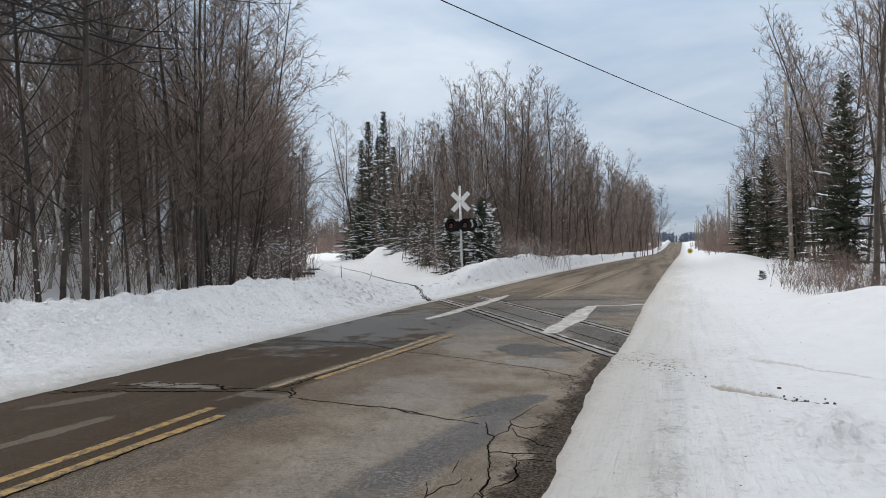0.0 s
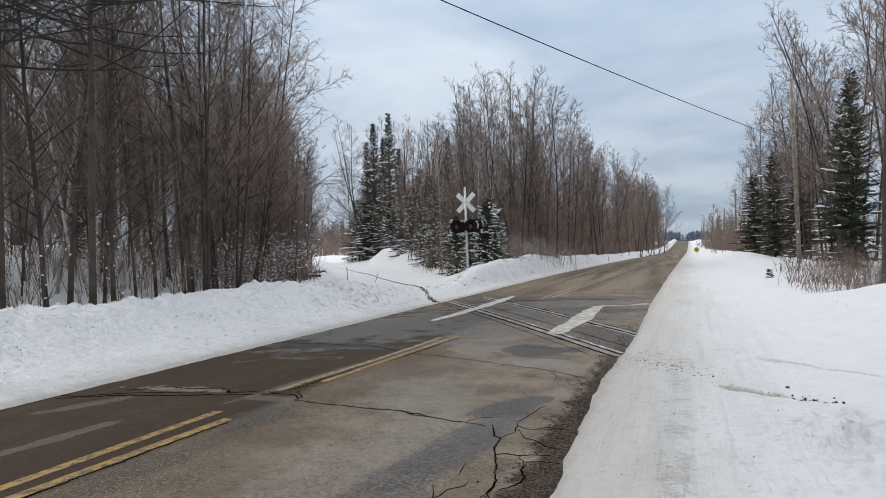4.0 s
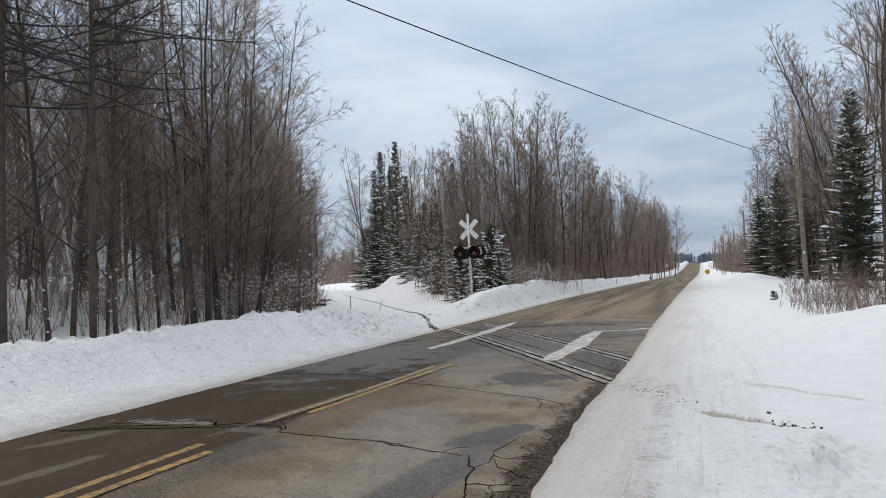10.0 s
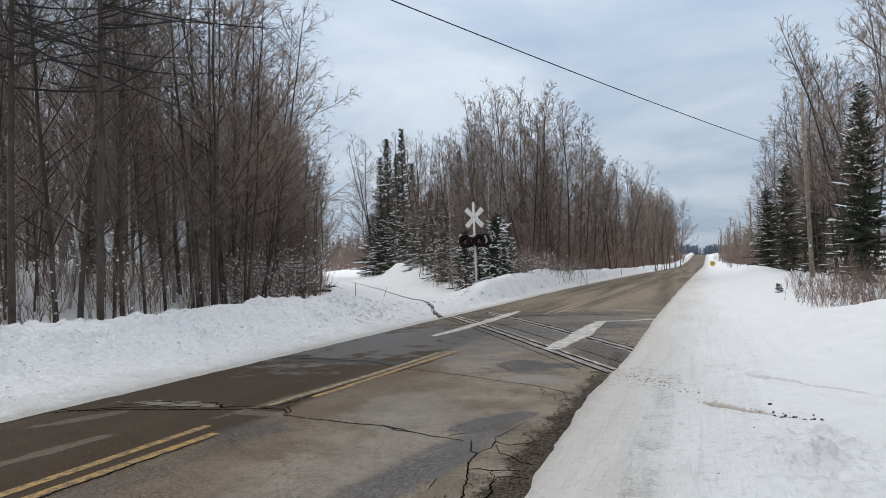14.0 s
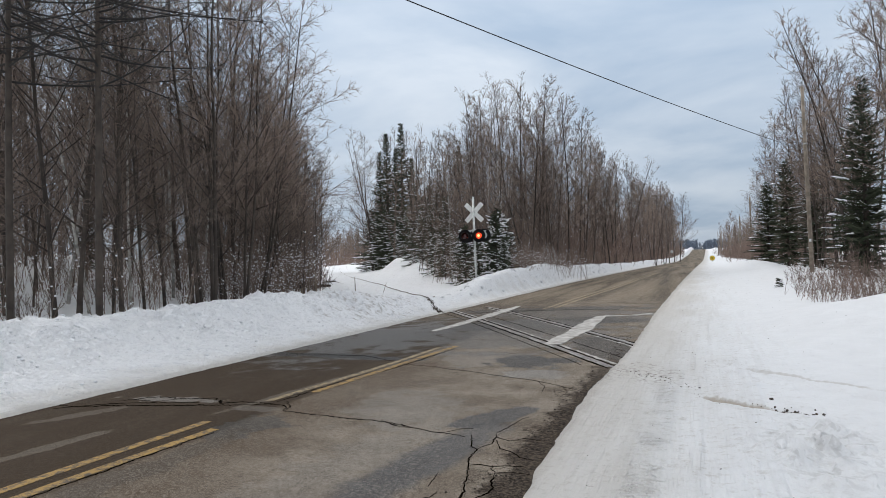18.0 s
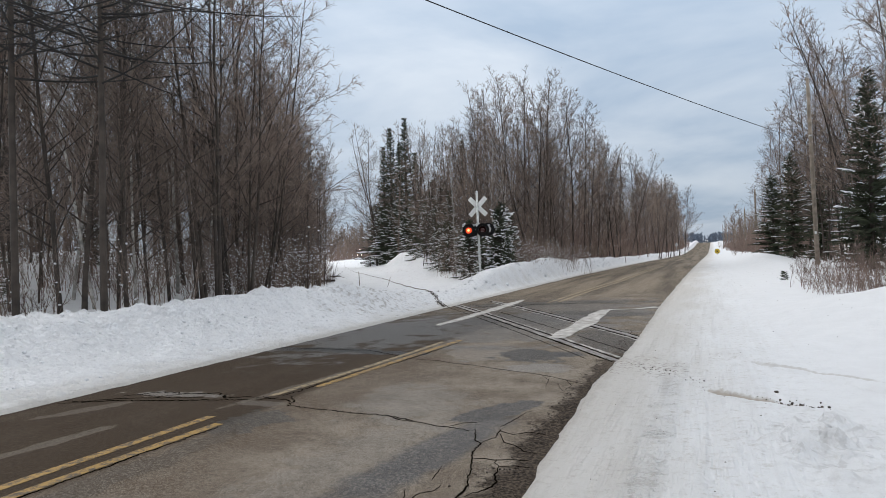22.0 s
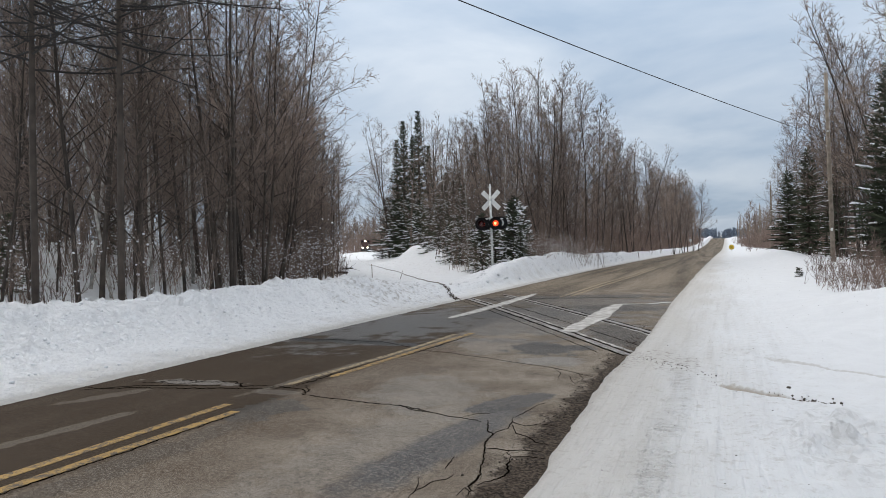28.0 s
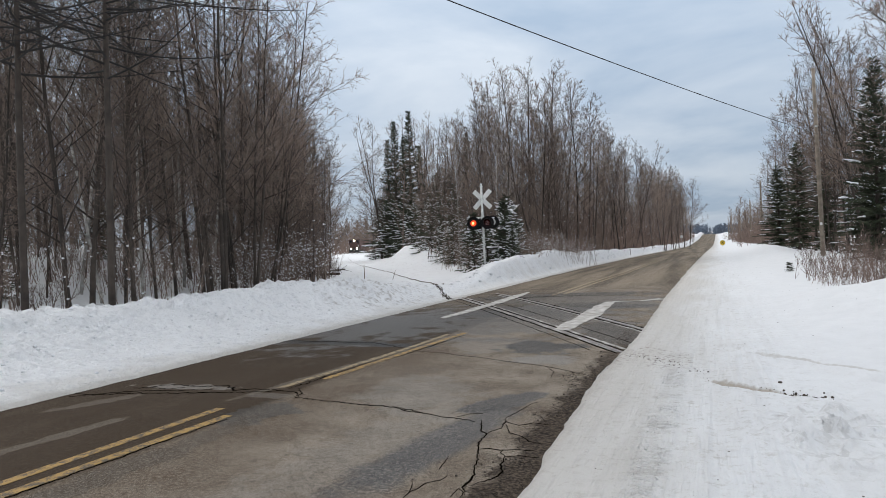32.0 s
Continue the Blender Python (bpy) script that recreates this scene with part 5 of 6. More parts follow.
def forest():
    rng = random.Random(5)
    spots = []

    def free(x, y, d):
        if any((x - a) ** 2 + (y - b) ** 2 < d * d for a, b in spots):
            return False
        spots.append((x, y))
        return True

    def scatter(count, xr, yr, rule, kinds, gap, size=(0.85, 1.15), least=0.42):
        made, tries = 0, 0
        while made < count and tries < count * 60:
            tries += 1
            x, y = rng.uniform(*xr), rng.uniform(*yr)
            if not rule(x, y) or not free(x, y, gap):
                continue
            proto = rng.choice(kinds)
            top = room(x, y) / proto["tall"]
            size_now = min(rng.uniform(*size), top * rng.uniform(0.82, 1.02))
            if size_now < least:
                continue
            made += 1
            plant(proto, x, y, size_now, rng.uniform(0, 6.28), lean=(rng.gauss(0, 0.045), rng.gauss(0, 0.045)))

    def at(b, d):
        return -d * math.sin(radians(b)), d * math.cos(radians(b))

    # stems at the wood's edge beside the bank
    for proto, x, y, sc, tn, ln in ((TALL[0], -14.6, 11.9, 0.95, 0.4, (0.0, -0.10)), (TALL[2], -15.2, 13.1, 0.9, 2.0, (0.02, 0.07)), (TALL[1], -15.3, 14.3, 1.0, 1.0, (0, 0.02)),
                                    (TALL[3], -15.0, 15.2, 1.05, 3.0, (0, 0.0)), (TALL[1], -15.6, 16.6, 1.05, 4.0, (0.02, 0.03)), (FORKED[0], -14.9, 17.3, 1.0, 0.0, (0, 0)),
                                    (FORKED[1], -14.7, 18.4, 1.1, 1.5, (0, 0.03)), (TALL[0], -15.6, 20.0, 1.05, 2.6, (0, 0.02)), 
                                    ) + (
                                    (LARCH, -13.7, 10.1, 1.05, 2.4, (0, 0)), (LARCH, -12.3, 11.15, 1.05, 0.9, (0, 0)), (LARCH, -14.0, 7.4, 1.0, 4.0, (0, 0)), (BIRCH[0], -17.0, 18.5, 1.25, 0.5, (0.05, 0.08)), (BIRCH[1], -18.0, 15.0, 1.4, 0.5, (0.0, 0.03)), (BIRCH[1], -16.4, 16.0, 1.3, 2.5, (0.02, -0.03)), (BIRCH[1], -16.0, 14.2, 1.25, 3.5, (0.0, 0.05)), (BIRCH[1], -16.8, 19.6, 1.2, 1.5, (0.0, 0.06))):
        spots.append((x, y))
        plant(proto, x, y, sc, tn, lean=ln)
    for k, b, d, h in ((0, 39.5, 21.5, 16.0), (1, 36.0, 25.0, 11.5), (1, 34.0, 29.0, 9.8), (1, 37.3, 23.0, 13.0), (1, 32.3, 36.0, 9.0), (1, 31.2, 44.0, 8.5)):
        x, y = at(b, d)
        spots.append((x, y))
        plant(BROAD[k], x, y, h / BROAD[k]["tall"], b)
    left = lambda x, y: x < -14.2 - 0.6 * math.sin(y * 0.7) and track_frame(x, y)[1] < -4.6 and math.atan2(-x, y) < 1.02
    scatter(34, (-27, -14), (8, 42), lambda x, y: left(x, y) and (math.atan2(-x, y) > radians(45) or rng.random() < 0.45), TALL + FORKED + TALL + BIRCH, 0.95)
    scatter(38, (-28, -14), (8, 44), left, THIN, 0.6, (0.8, 1.2))
    scatter(26, (-26, -14), (11, 40), lambda x, y: left(x, y) and 0.9 * -x < y < 1.6 * -x, THIN, 0.6, (0.9, 1.3))
    scatter(22, (-48, -18), (30, 75), left, MID + FORKED, 1.5)
    scatter(8, (-30, -14.5), (9, 30), lambda x, y: left(x, y) and y < 0.95 * -x, SPRUCE[3:], 1.3, (0.6, 1.2))
    scatter(14, (-20, -14), (8, 30), left, [BRUSHES[0], BRUSHES[2]], 0.9, (0.6, 1.0))
    scatter(54, (-26, -14.5), (9, 42), lambda x, y: left(x, y) and y < 1.58 * -x, [BRUSHES[1], BRUSHES[1], BRUSHES[3], BRUSHES[3], BRUSHES[3]], 0.8, (0.8, 1.3))
    scatter(34, (-26, -13.8), (17, 48), lambda x, y: left(x, y) and 1.28 * -x < y < 1.58 * -x, [THICKET, BRUSHES[3]], 0.9, (0.75, 1.15), 0.3)
    scatter(34, (-24, -14), (16, 44), lambda x, y: left(x, y) and 1.15 * -x < y < 1.58 * -x, [SNOWY, BRUSHES[3]], 0.8, (0.6, 1.1), 0.3)
    for b, d, size in ((32.5, 31, 0.9), (33.1, 29.2, 1.0), (33.8, 27.6, 0.9), (34.6, 26.6, 1.1), (35.4, 26.0, 0.9), (36.3, 25.4, 1.0), (37.2, 25.0, 0.8), (38.6, 24.2, 0.9), (40.2, 23.2, 0.7), (33.4, 31.5, 1.2), (35.0, 28.4, 1.2)):
        plant(SNOWY if size != 0.9 else BRUSHES[3], *at(b, d), size, b)
    mid = lambda x, y: x < road_x(y) - HALF - 3.0 and track_frame(x, y)[1] > 3.2 and y > 31.5
    # (way, distance, rise of the top) of the trees that make the outline of the wood between track and road
    outline = [(14.7, 50, 0.272), (14.1, 53, 0.26), (12.6, 52, 0.266), (12.1, 55, 0.25), (11.2, 52, 0.235), (10.2, 55, 0.235), (9.2, 60, 0.215), (15.6, 47, 0.235), (16.6, 52, 0.25), (17.3, 55, 0.25), (18.4, 55, 0.215),
               (19.6, 58, 0.19), (20.7, 62, 0.195), (21.8, 66, 0.20), (22.6, 70, 0.195), (13.4, 47, 0.225)]
    outline += [(8.2, 66, 0.165), (7.2, 72, 0.16), (6.4, 78, 0.155), (5.6, 86, 0.14), (5.0, 92, 0.135), (4.3, 104, 0.11), (3.6, 120, 0.10), (2.9, 140, 0.10), (2.3, 150, 0.095), (1.9, 165, 0.09), (1.5, 180, 0.08), (2.6, 128, 0.08), (3.3, 112, 0.09), (8.8, 60, 0.18), (7.7, 76, 0.16), (6.8, 66, 0.145),
                (26.9, 94, 0.195), (27.5, 100, 0.15), (26.3, 100, 0.20), (25.0, 96, 0.19), (23.3, 84, 0.195), (22.2, 76, 0.19)]
    for b, d, rise in outline:
        x, y = at(b, d)
        spots.append((x, y))
        proto = rng.choice(MID if b < 20 else FORKED + TALL[:2])
        plant(proto, x, y, (1.7 + rise * d - land1(x, y)) / proto["tall"] * 1.05, rng.uniform(0, 6.28), squash=1.25 if b > 24 else 1.05)
    for s in list(range(44, 122, 6)) + list(range(66, 120, 8)):
        off = -6.2 - 3 * rng.random() if s % 6 == 2 else 6.2 + 2 * rng.random()
        p, _ = track(s, off)
        h = min(15.0, room(float(p[0]), float(p[1])) * 1.02)
        if h > 3.0:
            proto = rng.choice(MID)
            plant(proto, float(p[0]), float(p[1]), h / proto["tall"], rng.uniform(0, 6.28))
            q, _ = track(s + 2, off * 0.9)
            plant(BRUSHES[3], float(q[0]), float(q[1]), 1.0, rng.uniform(0, 6.28))
    scatter(14, (-30, -9), (31, 64), mid, TALL + FORKED + BIRCH, 1.1)
    scatter(22, (-30, -9), (29, 62), mid, THIN, 0.7)
    scatter(5, (-20, -9.5), (33, 44), mid, SPRUCE[3:], 1.2, (0.7, 1.1))
    scatter(16, (-16, -7), (36, 78), lambda x, y: mid(x, y) and x > road_x(y) - HALF - 8, [BRUSHES[1]], 0.9, (0.9, 1.4))
    scatter(34, (-22, -8.5), (28, 62), lambda x, y: mid(x, y) and x > -0.37 * y, [BRUSHES[0], BRUSHES[1], BRUSHES[3]], 0.8, (0.8, 1.3))
    scatter(34, (-24, -9), (40, 66), lambda x, y: mid(x, y) and x > -0.36 * y, [THICKET], 1.0, (0.8, 1.25))
    scatter(64, (-18, -7), (60, 175), lambda x, y: mid(x, y) and x > road_x(y) - HALF - 9, [THICKET], 1.0, (1.0, 1.6))
    scatter(30, (-18, -4), (120, 270), lambda x, y: mid(x, y) and x > road_x(y) - HALF - 10, [THICKET, MID[0], MID[2]], 1.6, (1.3, 2.1))
    scatter(18, (-16, -5), (60, 110), lambda x, y: mid(x, y) and x > road_x(y) - HALF - 7, BRUSHES[:2] + THIN, 1.2, (0.8, 1.2))
    right = lambda x, y: x > road_x(y) + HALF + 7.5 and y > 26 and not (y < 41 and 0.135 < x / y < 0.245)
    scatter(14, (6, 26), (28, 66), right, TALL + FORKED, 1.4)
    scatter(14, (7, 24), (28, 64), right, THIN, 0.9)
    for b, d, h in ((9.0, 52, 13.0), (10.0, 48, 15.0), (11.2, 45, 16.0), (7.8, 66, 11.5), (6.6, 80, 9.5), (12.8, 46, 16.5), (14.4, 36, 16.0), (10.4, 56, 16.0), (11.9, 50, 17.0), (8.4, 60, 12.0)):
        proto = rng.choice(MID)
        plant(proto, d * math.sin(radians(b)), d * math.cos(radians(b)), h / proto["tall"] * 1.04, rng.uniform(0, 6.28))
    for b, d, rise in ((-4.6, 84, 0.12), (-5.3, 78, 0.17), (-6.0, 70, 0.205), (-6.8, 62, 0.245), (-7.6, 56, 0.28), (-8.6, 50, 0.31)):
        x, y = at(b, d)
        proto = rng.choice(TALL)
        plant(proto, x, y, (1.7 + rise * d - land1(x, y)) / proto["tall"], rng.uniform(0, 6.28))
    edge = lambda x, y: 0.135 < x / y < 0.42 and y > 17.5
    scatter(22, (2.3, 9), (17.5, 26), edge, [BRUSHES[0], BRUSHES[2], BRUSHES[2]], 0.7, (0.55, 0.9))
    scatter(19, (3.5, 15), (26, 40), edge, [BRUSHES[0], BRUSHES[0], BRUSHES[2]], 0.8, (0.7, 1.0))
    scatter(30, (6.5, 22), (38, 60), lambda x, y: x > 6.6, [BRUSHES[0], BRUSHES[1]], 0.9, (0.8, 1.2))
    scatter(14, (5, 14), (48, 110), lambda x, y: x > road_x(y) + HALF + 4.5, [BRUSHES[0], BRUSHES[2]], 1.2, (0.9, 1.5))
    # spires beside the cutting, and the spruces behind the poles: way, distance, rise of the top, kind, turn, girth
    for b, d, rise, k, tn, sq in ((25.5, 94, 0.188, 0, 0.3, 0.95), (24.2, 86, 0.203, 0, 1.3, 0.95), (26.1, 97, 0.160, 0, 2.3, 1.0), (24.7, 90, 0.165, 0, 3.3, 1.0), (23.4, 82, 0.150, 0, 2.0, 1.1), (19.2, 60, 0.165, 0, 2.7, 0.9),
                                  (26.9, 101, 0.075, 2, 0.4, 1.2), (26.4, 96, 0.070, 2, 1.4, 1.2), (25.8, 92, 0.075, 2, 2.4, 1.2), (25.0, 88, 0.070, 2, 3.4, 1.2), (24.3, 82, 0.080, 2, 4.4, 1.1),
                                  (-11.8, 38.5, 0.212, 1, 0.3, 0.78), (-11.0, 48, 0.150, 1, 1.3, 0.9), (-5.2, 60, 0.088, 1, 0.6, 1.15), (-6.6, 52, 0.115, 1, 1.6, 0.95), (-8.4, 56, 0.09, 1, 2.6, 1.1)):
        x, y = at(b, d)
        plant(SPRUCE[k], x, y, (1.7 + rise * d - land1(x, y)) / SPRUCE[k]["tall"], tn, squash=sq)
    for b, d, size, tn in ((22.5, 60, 1.0, 0.2), (21.7, 56, 0.95, 1.2), (20.8, 51, 0.85, 2.2), (20.0, 47, 0.7, 3.2), (23.3, 70, 1.1, 4.2), (22.8, 74, 1.35, 5.0), (22.1, 66, 1.3, 5.6), (21.2, 62, 1.2, 0.5), (20.4, 57, 1.1, 1.0), (23.9, 80, 1.4, 1.7), (21.9, 72, 1.7, 2.9), (20.9, 66, 1.5, 3.8), (24.6, 84, 1.2, 4.9), (19.0, 45, 0.55, 5.2), (16.2, 37, 0.75, 0.9)):
        plant(SPRUCE[2], *at(b, d), size, tn)
    for b, d, size in ((21.4, 52, 1.0), (20.6, 47, 1.0), (19.4, 43, 0.9), (18.4, 39, 0.8), (14.4, 36, 0.8), (13.0, 38, 0.7), (22.7, 64, 1.1), (23.8, 79, 1.1), (10.8, 41, 0.7), (9.6, 45, 0.8), (17.4, 38, 0.6), (11.9, 43, 0.8)):
        plant(SNOWY, *at(b, d), size, b)
    plant(BIG, 5.9, 24.5, 1.0, 0.6)
    plant(TALL[0], 7.9, 27.5, 1.1, 1.6, squash=0.8)
    plant(TALL[2], 9.4, 31.0, 1.0, 2.6)
    for x, y, s in ((-12.0, 35.4, 1.05), (-10.5, 33.2, 0.8), (-9.4, 32.8, 1.15), (-8.9, 32.4, 0.6), (-9.9, 35.0, 1.3), (-13.4, 38.2, 0.8), (-16.0, 42.2, 1.0), (-17.6, 44.6, 1.0)):
        plant(SPRUCE[3], x, y, s, x)
    for x, y, s in ((-11.2, 33.9, 0.9), (-12.9, 36.6, 1.0), (-14.6, 40.4, 1.0), (-8.3, 34.4, 0.7), (-7.9, 38.0, 0.7), (-8.0, 42.5, 0.7)):
        plant(BRUSHES[3], x, y, s, x * 7)
    plant(BIRCH[0], -13.4, 37.0, 0.75, 0.3, lean=(0.0, 0.07))
    plant(BIRCH[1], -9.8, 37.0, 0.8, 2.3, lean=(0.0, 0.15))
    plant(BIRCH[0], -20.8, 53.0, 0.85, 1.3, lean=(0.0, -0.05))
    plant(SEEDLING, 3.2, 29.5, 0.5, 0.0)

    # woods too far off to tell tree from tree
    near = [far_tree(200 + i, 12, 30, 8, 0.020) for i in range(4)]
    dist = [far_tree(220 + i, 12, 22, 8, 0.042) for i in range(4)]
    hazy = [far_tree(240 + i, 12, 8, 3, 0.32) for i in range(4)]
    low = [far_brush(260 + i) for i in range(3)]

    def fill(count, xr, yr, rule, low=9.0, high=16.0):
        out, tries = [], 0
        while len(out) < count and tries < count * 40:
            tries += 1
            x, y = rng.uniform(*xr), rng.uniform(*yr)
            if rule(x, y):
                h = min(rng.uniform(low, high), room(x, y) * rng.uniform(0.85, 1.03))
                if h > 2.5:
                    out.append((x, y, h))
        return out

    far_woods("far_woods", fill(34, (-80, -26), (14, 120), lambda x, y: left(x, y) and math.hypot(x, y) > 31, 10, 17), near, TWIG, "dense leafless grey-brown woods deep behind the edge trees")
    far_woods("far_woods", fill(95, (-75, -5), (55, 190), lambda x, y: mid(x, y) and y > 58, 8, 15), near, TWIG, "dense leafless woods along the road")
    far_woods("far_woods", fill(100, (-150, 0), (170, 400), lambda x, y: x < road_x(y) - HALF - 5 and abs(track_frame(x, y)[1]) > 5, 9, 15), dist, TWIG, "far leafless woods beyond the bend of the railway")
    far_woods("far_woods", fill(75, (5, 60), (45, 190), lambda x, y: right(x, y) and (y > 62 or x > 18), 8, 15), near, TWIG, "dense leafless woods behind the poles")
    far_woods("far_woods", fill(95, (3, 80), (190, 420), lambda x, y: x > road_x(y) + HALF + 6, 8, 14), dist, TWIG, "far leafless woods beside the road")
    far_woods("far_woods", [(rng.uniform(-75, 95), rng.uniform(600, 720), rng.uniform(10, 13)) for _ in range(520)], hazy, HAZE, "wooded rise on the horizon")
    bend = [(-d * math.sin(radians(b)), d * math.cos(radians(b)), rng.uniform(12, 19)) for d, b in ((rng.uniform(300, 420), rng.uniform(25.5, 31)) for _ in range(115))]
    far_woods("far_woods", bend, dist, TWIG, "far leafless woods closing the railway cutting")
    rows = [(-d * math.sin(radians(b)), d * math.cos(radians(b)), rng.uniform(16, 26)) for d, b in ((rng.uniform(235, 300), rng.uniform(25.3, 31)) for _ in range(60))]
    rows = [(x, y, h) for x, y, h in rows if abs(track_frame(x, y)[1]) > 5.5]
    rows += [(float(road_x(y)) - HALF - 4.6 - 3.5 * rng.random() ** 2, y, rng.uniform(6, 13)) for y in (rng.uniform(52, 300) for _ in range(135))]
    rows += [(float(road_x(y)) + HALF + 8.6 + 5 * rng.random() ** 2, y, rng.uniform(7, 13)) for y in (rng.uniform(58, 280) for _ in range(110))]
    edge_l = [(float(road_x(y)) - HALF - 4 - 10 * rng.random(), y) for y in (rng.uniform(58, 340) for _ in range(78))]
    edge_r = [(float(road_x(y)) + HALF + 9.5 + 10 * rng.random(), y) for y in (rng.uniform(64, 360) for _ in range(68))]
    far_woods("far_woods", [(x, y, min(rng.uniform(9, 14), room(x, y) * 1.02)) for x, y in edge_l + edge_r if room(x, y) > 3], near, TWIG, "leafless woods lining the far road")
    far_woods("far_brush", rows, low, BRUSH, "bare reddish-brown brush along the far verges")


forest()


# ---- crossing signal ----
LENS_OFF = material("unlit_red_lens", (0.040, 0.007, 0.006), 0.25, scale=20, amount=0.3, bump=0.15, spec=0.6)
LENS_LIT = material("lit_red_lens", (1.0, 0.075, 0.02), 0.3, bump=0, emission=0.95)
LENS_HOT = material("lit_lens_heart", (1.0, 0.36, 0.13), 0.3, bump=0, emission=3.2)
FLASHERS = []


def half_pipe(r, length, a0, a1, thick, n=18):
    """A lamp's hood: part of a pipe along -y, open below."""
    bm = bmesh.new()
    rows = []
    for i in range(n + 1):
        a = radians(a0 + (a1 - a0) * i / n)
        c, s = math.cos(a), math.sin(a)
        cut = length * (0.72 + 0.28 * max(0.0, s))
        rows.append([bm.verts.new((c * q, -y, s * q)) for q, y in ((r, 0), (r, cut), (r - thick, cut), (r - thick, 0))])
    for p, q in zip(rows, rows[1:]):
        for i in range(4):
            bm.faces.new((p[i], p[(i + 1) % 4], q[(i + 1) % 4], q[i]))
    bm.faces.new(rows[0])
    bm.faces.new(rows[-1][::-1])
    bmesh.ops.recalc_face_normals(bm, faces=bm.faces[:])
    return bm


def flasher_ball(r):
    """A turning lamp: one half glows, the other is dark red glass."""
    bm = bmesh.new()
    bmesh.ops.create_uvsphere(bm, u_segments=48, v_segments=32, radius=r)
    for f in bm.faces:
        d = f.calc_center_median().normalized()
        f.material_index = 0 if d.y > 0.0 else (2 if d.y < -0.90 else 1)
    return bm


def lamp_unit(root, x, y, z, turn, lit):
    m = pose(x, y, z, 0, 0, turn)

    def put(ob):
        ob.matrix_basis = m
        return ob

    back = put(part("lamp_background", drum(0.315, 0.315, 0.012, pose(0, -0.06, 0, 90, 0, 0), 32), BLACK, root, "round black lamp background"))
    part("rim", ring_band(0.315, 0.02, 0.03, pose(0, -0.06, 0)), BLACK, back)
    put(part("lamp_housing", drum(0.165, 0.10, 0.16, pose(0, 0.03, 0, 90, 0, 0), 24), BLACK if lit else GALV, root))
    put(part("hood", half_pipe(0.20, 0.30, -35, 215, 0.006), BLACK, root, smooth=False))
    if lit:
        ob = part("lens", flasher_ball(0.145), LENS_OFF, root, "red lamp lens", smooth=True)
        ob.data.materials.append(LENS_LIT)
        ob.data.materials.append(LENS_HOT)
        ob.matrix_basis = m @ pose(0, -0.10, 0)
        FLASHERS.append((ob, x, y, z, turn))
    else:
        put(part("lens", drum(0.15, 0.13, 0.05, pose(0, -0.08, 0, 90, 0, 0), 24), LENS_OFF, root, "red lamp lens"))
        s = Soup()
        s.blob((0, -0.12, 0.20), 0.15, 0.14, 0.035, random.Random(4), 8, 3)
        put(mpart("snow_cap", s, SNOWLOAD, root))


def ring_band(r, width, thick, m, n=32):
    bm = bmesh.new()
    rows = []
    for i in range(n):
        a = 2 * math.pi * i / n
        c, s = math.cos(a), math.sin(a)
        rows.append([bm.verts.new(m @ Vector((c * q, y, s * q))) for q, y in ((r, -thick), (r + width * 0.3, -thick), (r + width * 0.3, thick * 0.3), (r, thick * 0.3))])
    for i in range(n):
        p, q = rows[i], rows[(i + 1) % n]
        for k in range(4):
            bm.faces.new((p[k], p[(k + 1) % 4], q[(k + 1) % 4], q[k]))
    bmesh.ops.recalc_face_normals(bm, faces=bm.faces[:])
    return bm


def crossing_signal():
    x, y = -10.0, 31.2
    root = new("crossing_signal")
    mast = part("mast", drum(0.060, 0.055, 4.4, pose(0, 0, 4.48 - 2.2), 18), GALV, root, "silver painted steel mast", smooth=True)
    part("finial", drum(0.075, 0.03, 0.12, pose(0, 0, 4.53), 16), GALV, mast)
    part("clamp", box(0.16, 0.14, 0.07, pose(0, 0.02, 3.85), 0.01), GALV, mast)
    for a in (45, -45):
        blade = part("crossbuck_blade", box(1.21, 0.012, 0.23, pose(0, 0.085 + 0.008 * (a > 0), 3.85, 0, a, 0), 0.004), WHITE, root, "white reflective crossbuck blade")
        for k in (-0.12, 0.12):
            part("bolt", drum(0.012, 0.012, 0.02, pose(0, 0.085, 3.85, 0, a, 0) @ pose(k, -0.012, 0.0, 90, 0, 0), 8), GALV, blade)
    arm = part("cross_arm", drum(0.028, 0.028, 0.86, pose(-0.10, 0, 2.95, 0, 90, 0), 12), GALV, root, smooth=True)
    part("junction_box", box(0.16, 0.14, 0.18, pose(0, -0.02, 2.94), 0.015), GALV, arm)
    for k in (-0.45, 0.27):
        part("drop_pipe", drum(0.018, 0.018, 0.14, pose(k, 0.02, 2.88), 10), GALV, arm)
    lamp_unit(root, -0.45, -0.10, 2.69, 12, True)
    lamp_unit(root, 0.27, -0.10, 2.69, 12, True)
    lamp_unit(root, -0.36, 0.16, 2.71, 192, False)
    lamp_unit(root, 0.45, 0.16, 2.71, 192, False)
    part("band", drum(0.066, 0.066, 0.06, pose(0, 0, 2.35), 16), GALV, root, smooth=True)
    s = Soup()
    s.blob((0, 0.0, 2.99), 0.10, 0.08, 0.03, random.Random(3), 8, 3)
    s.blob((0, 0.0, 4.60), 0.05, 0.05, 0.03, random.Random(5), 8, 3)
    tagged(mpart("snow_cap", s, SNOWLOAD, root), "dab of snow")
    root.matrix_basis = pose(x, y, 0, 0, -0.6, 0)
    tagged(root, "railway crossing signal with white crossbuck and two red lamps", "crossing signal")


crossing_signal()


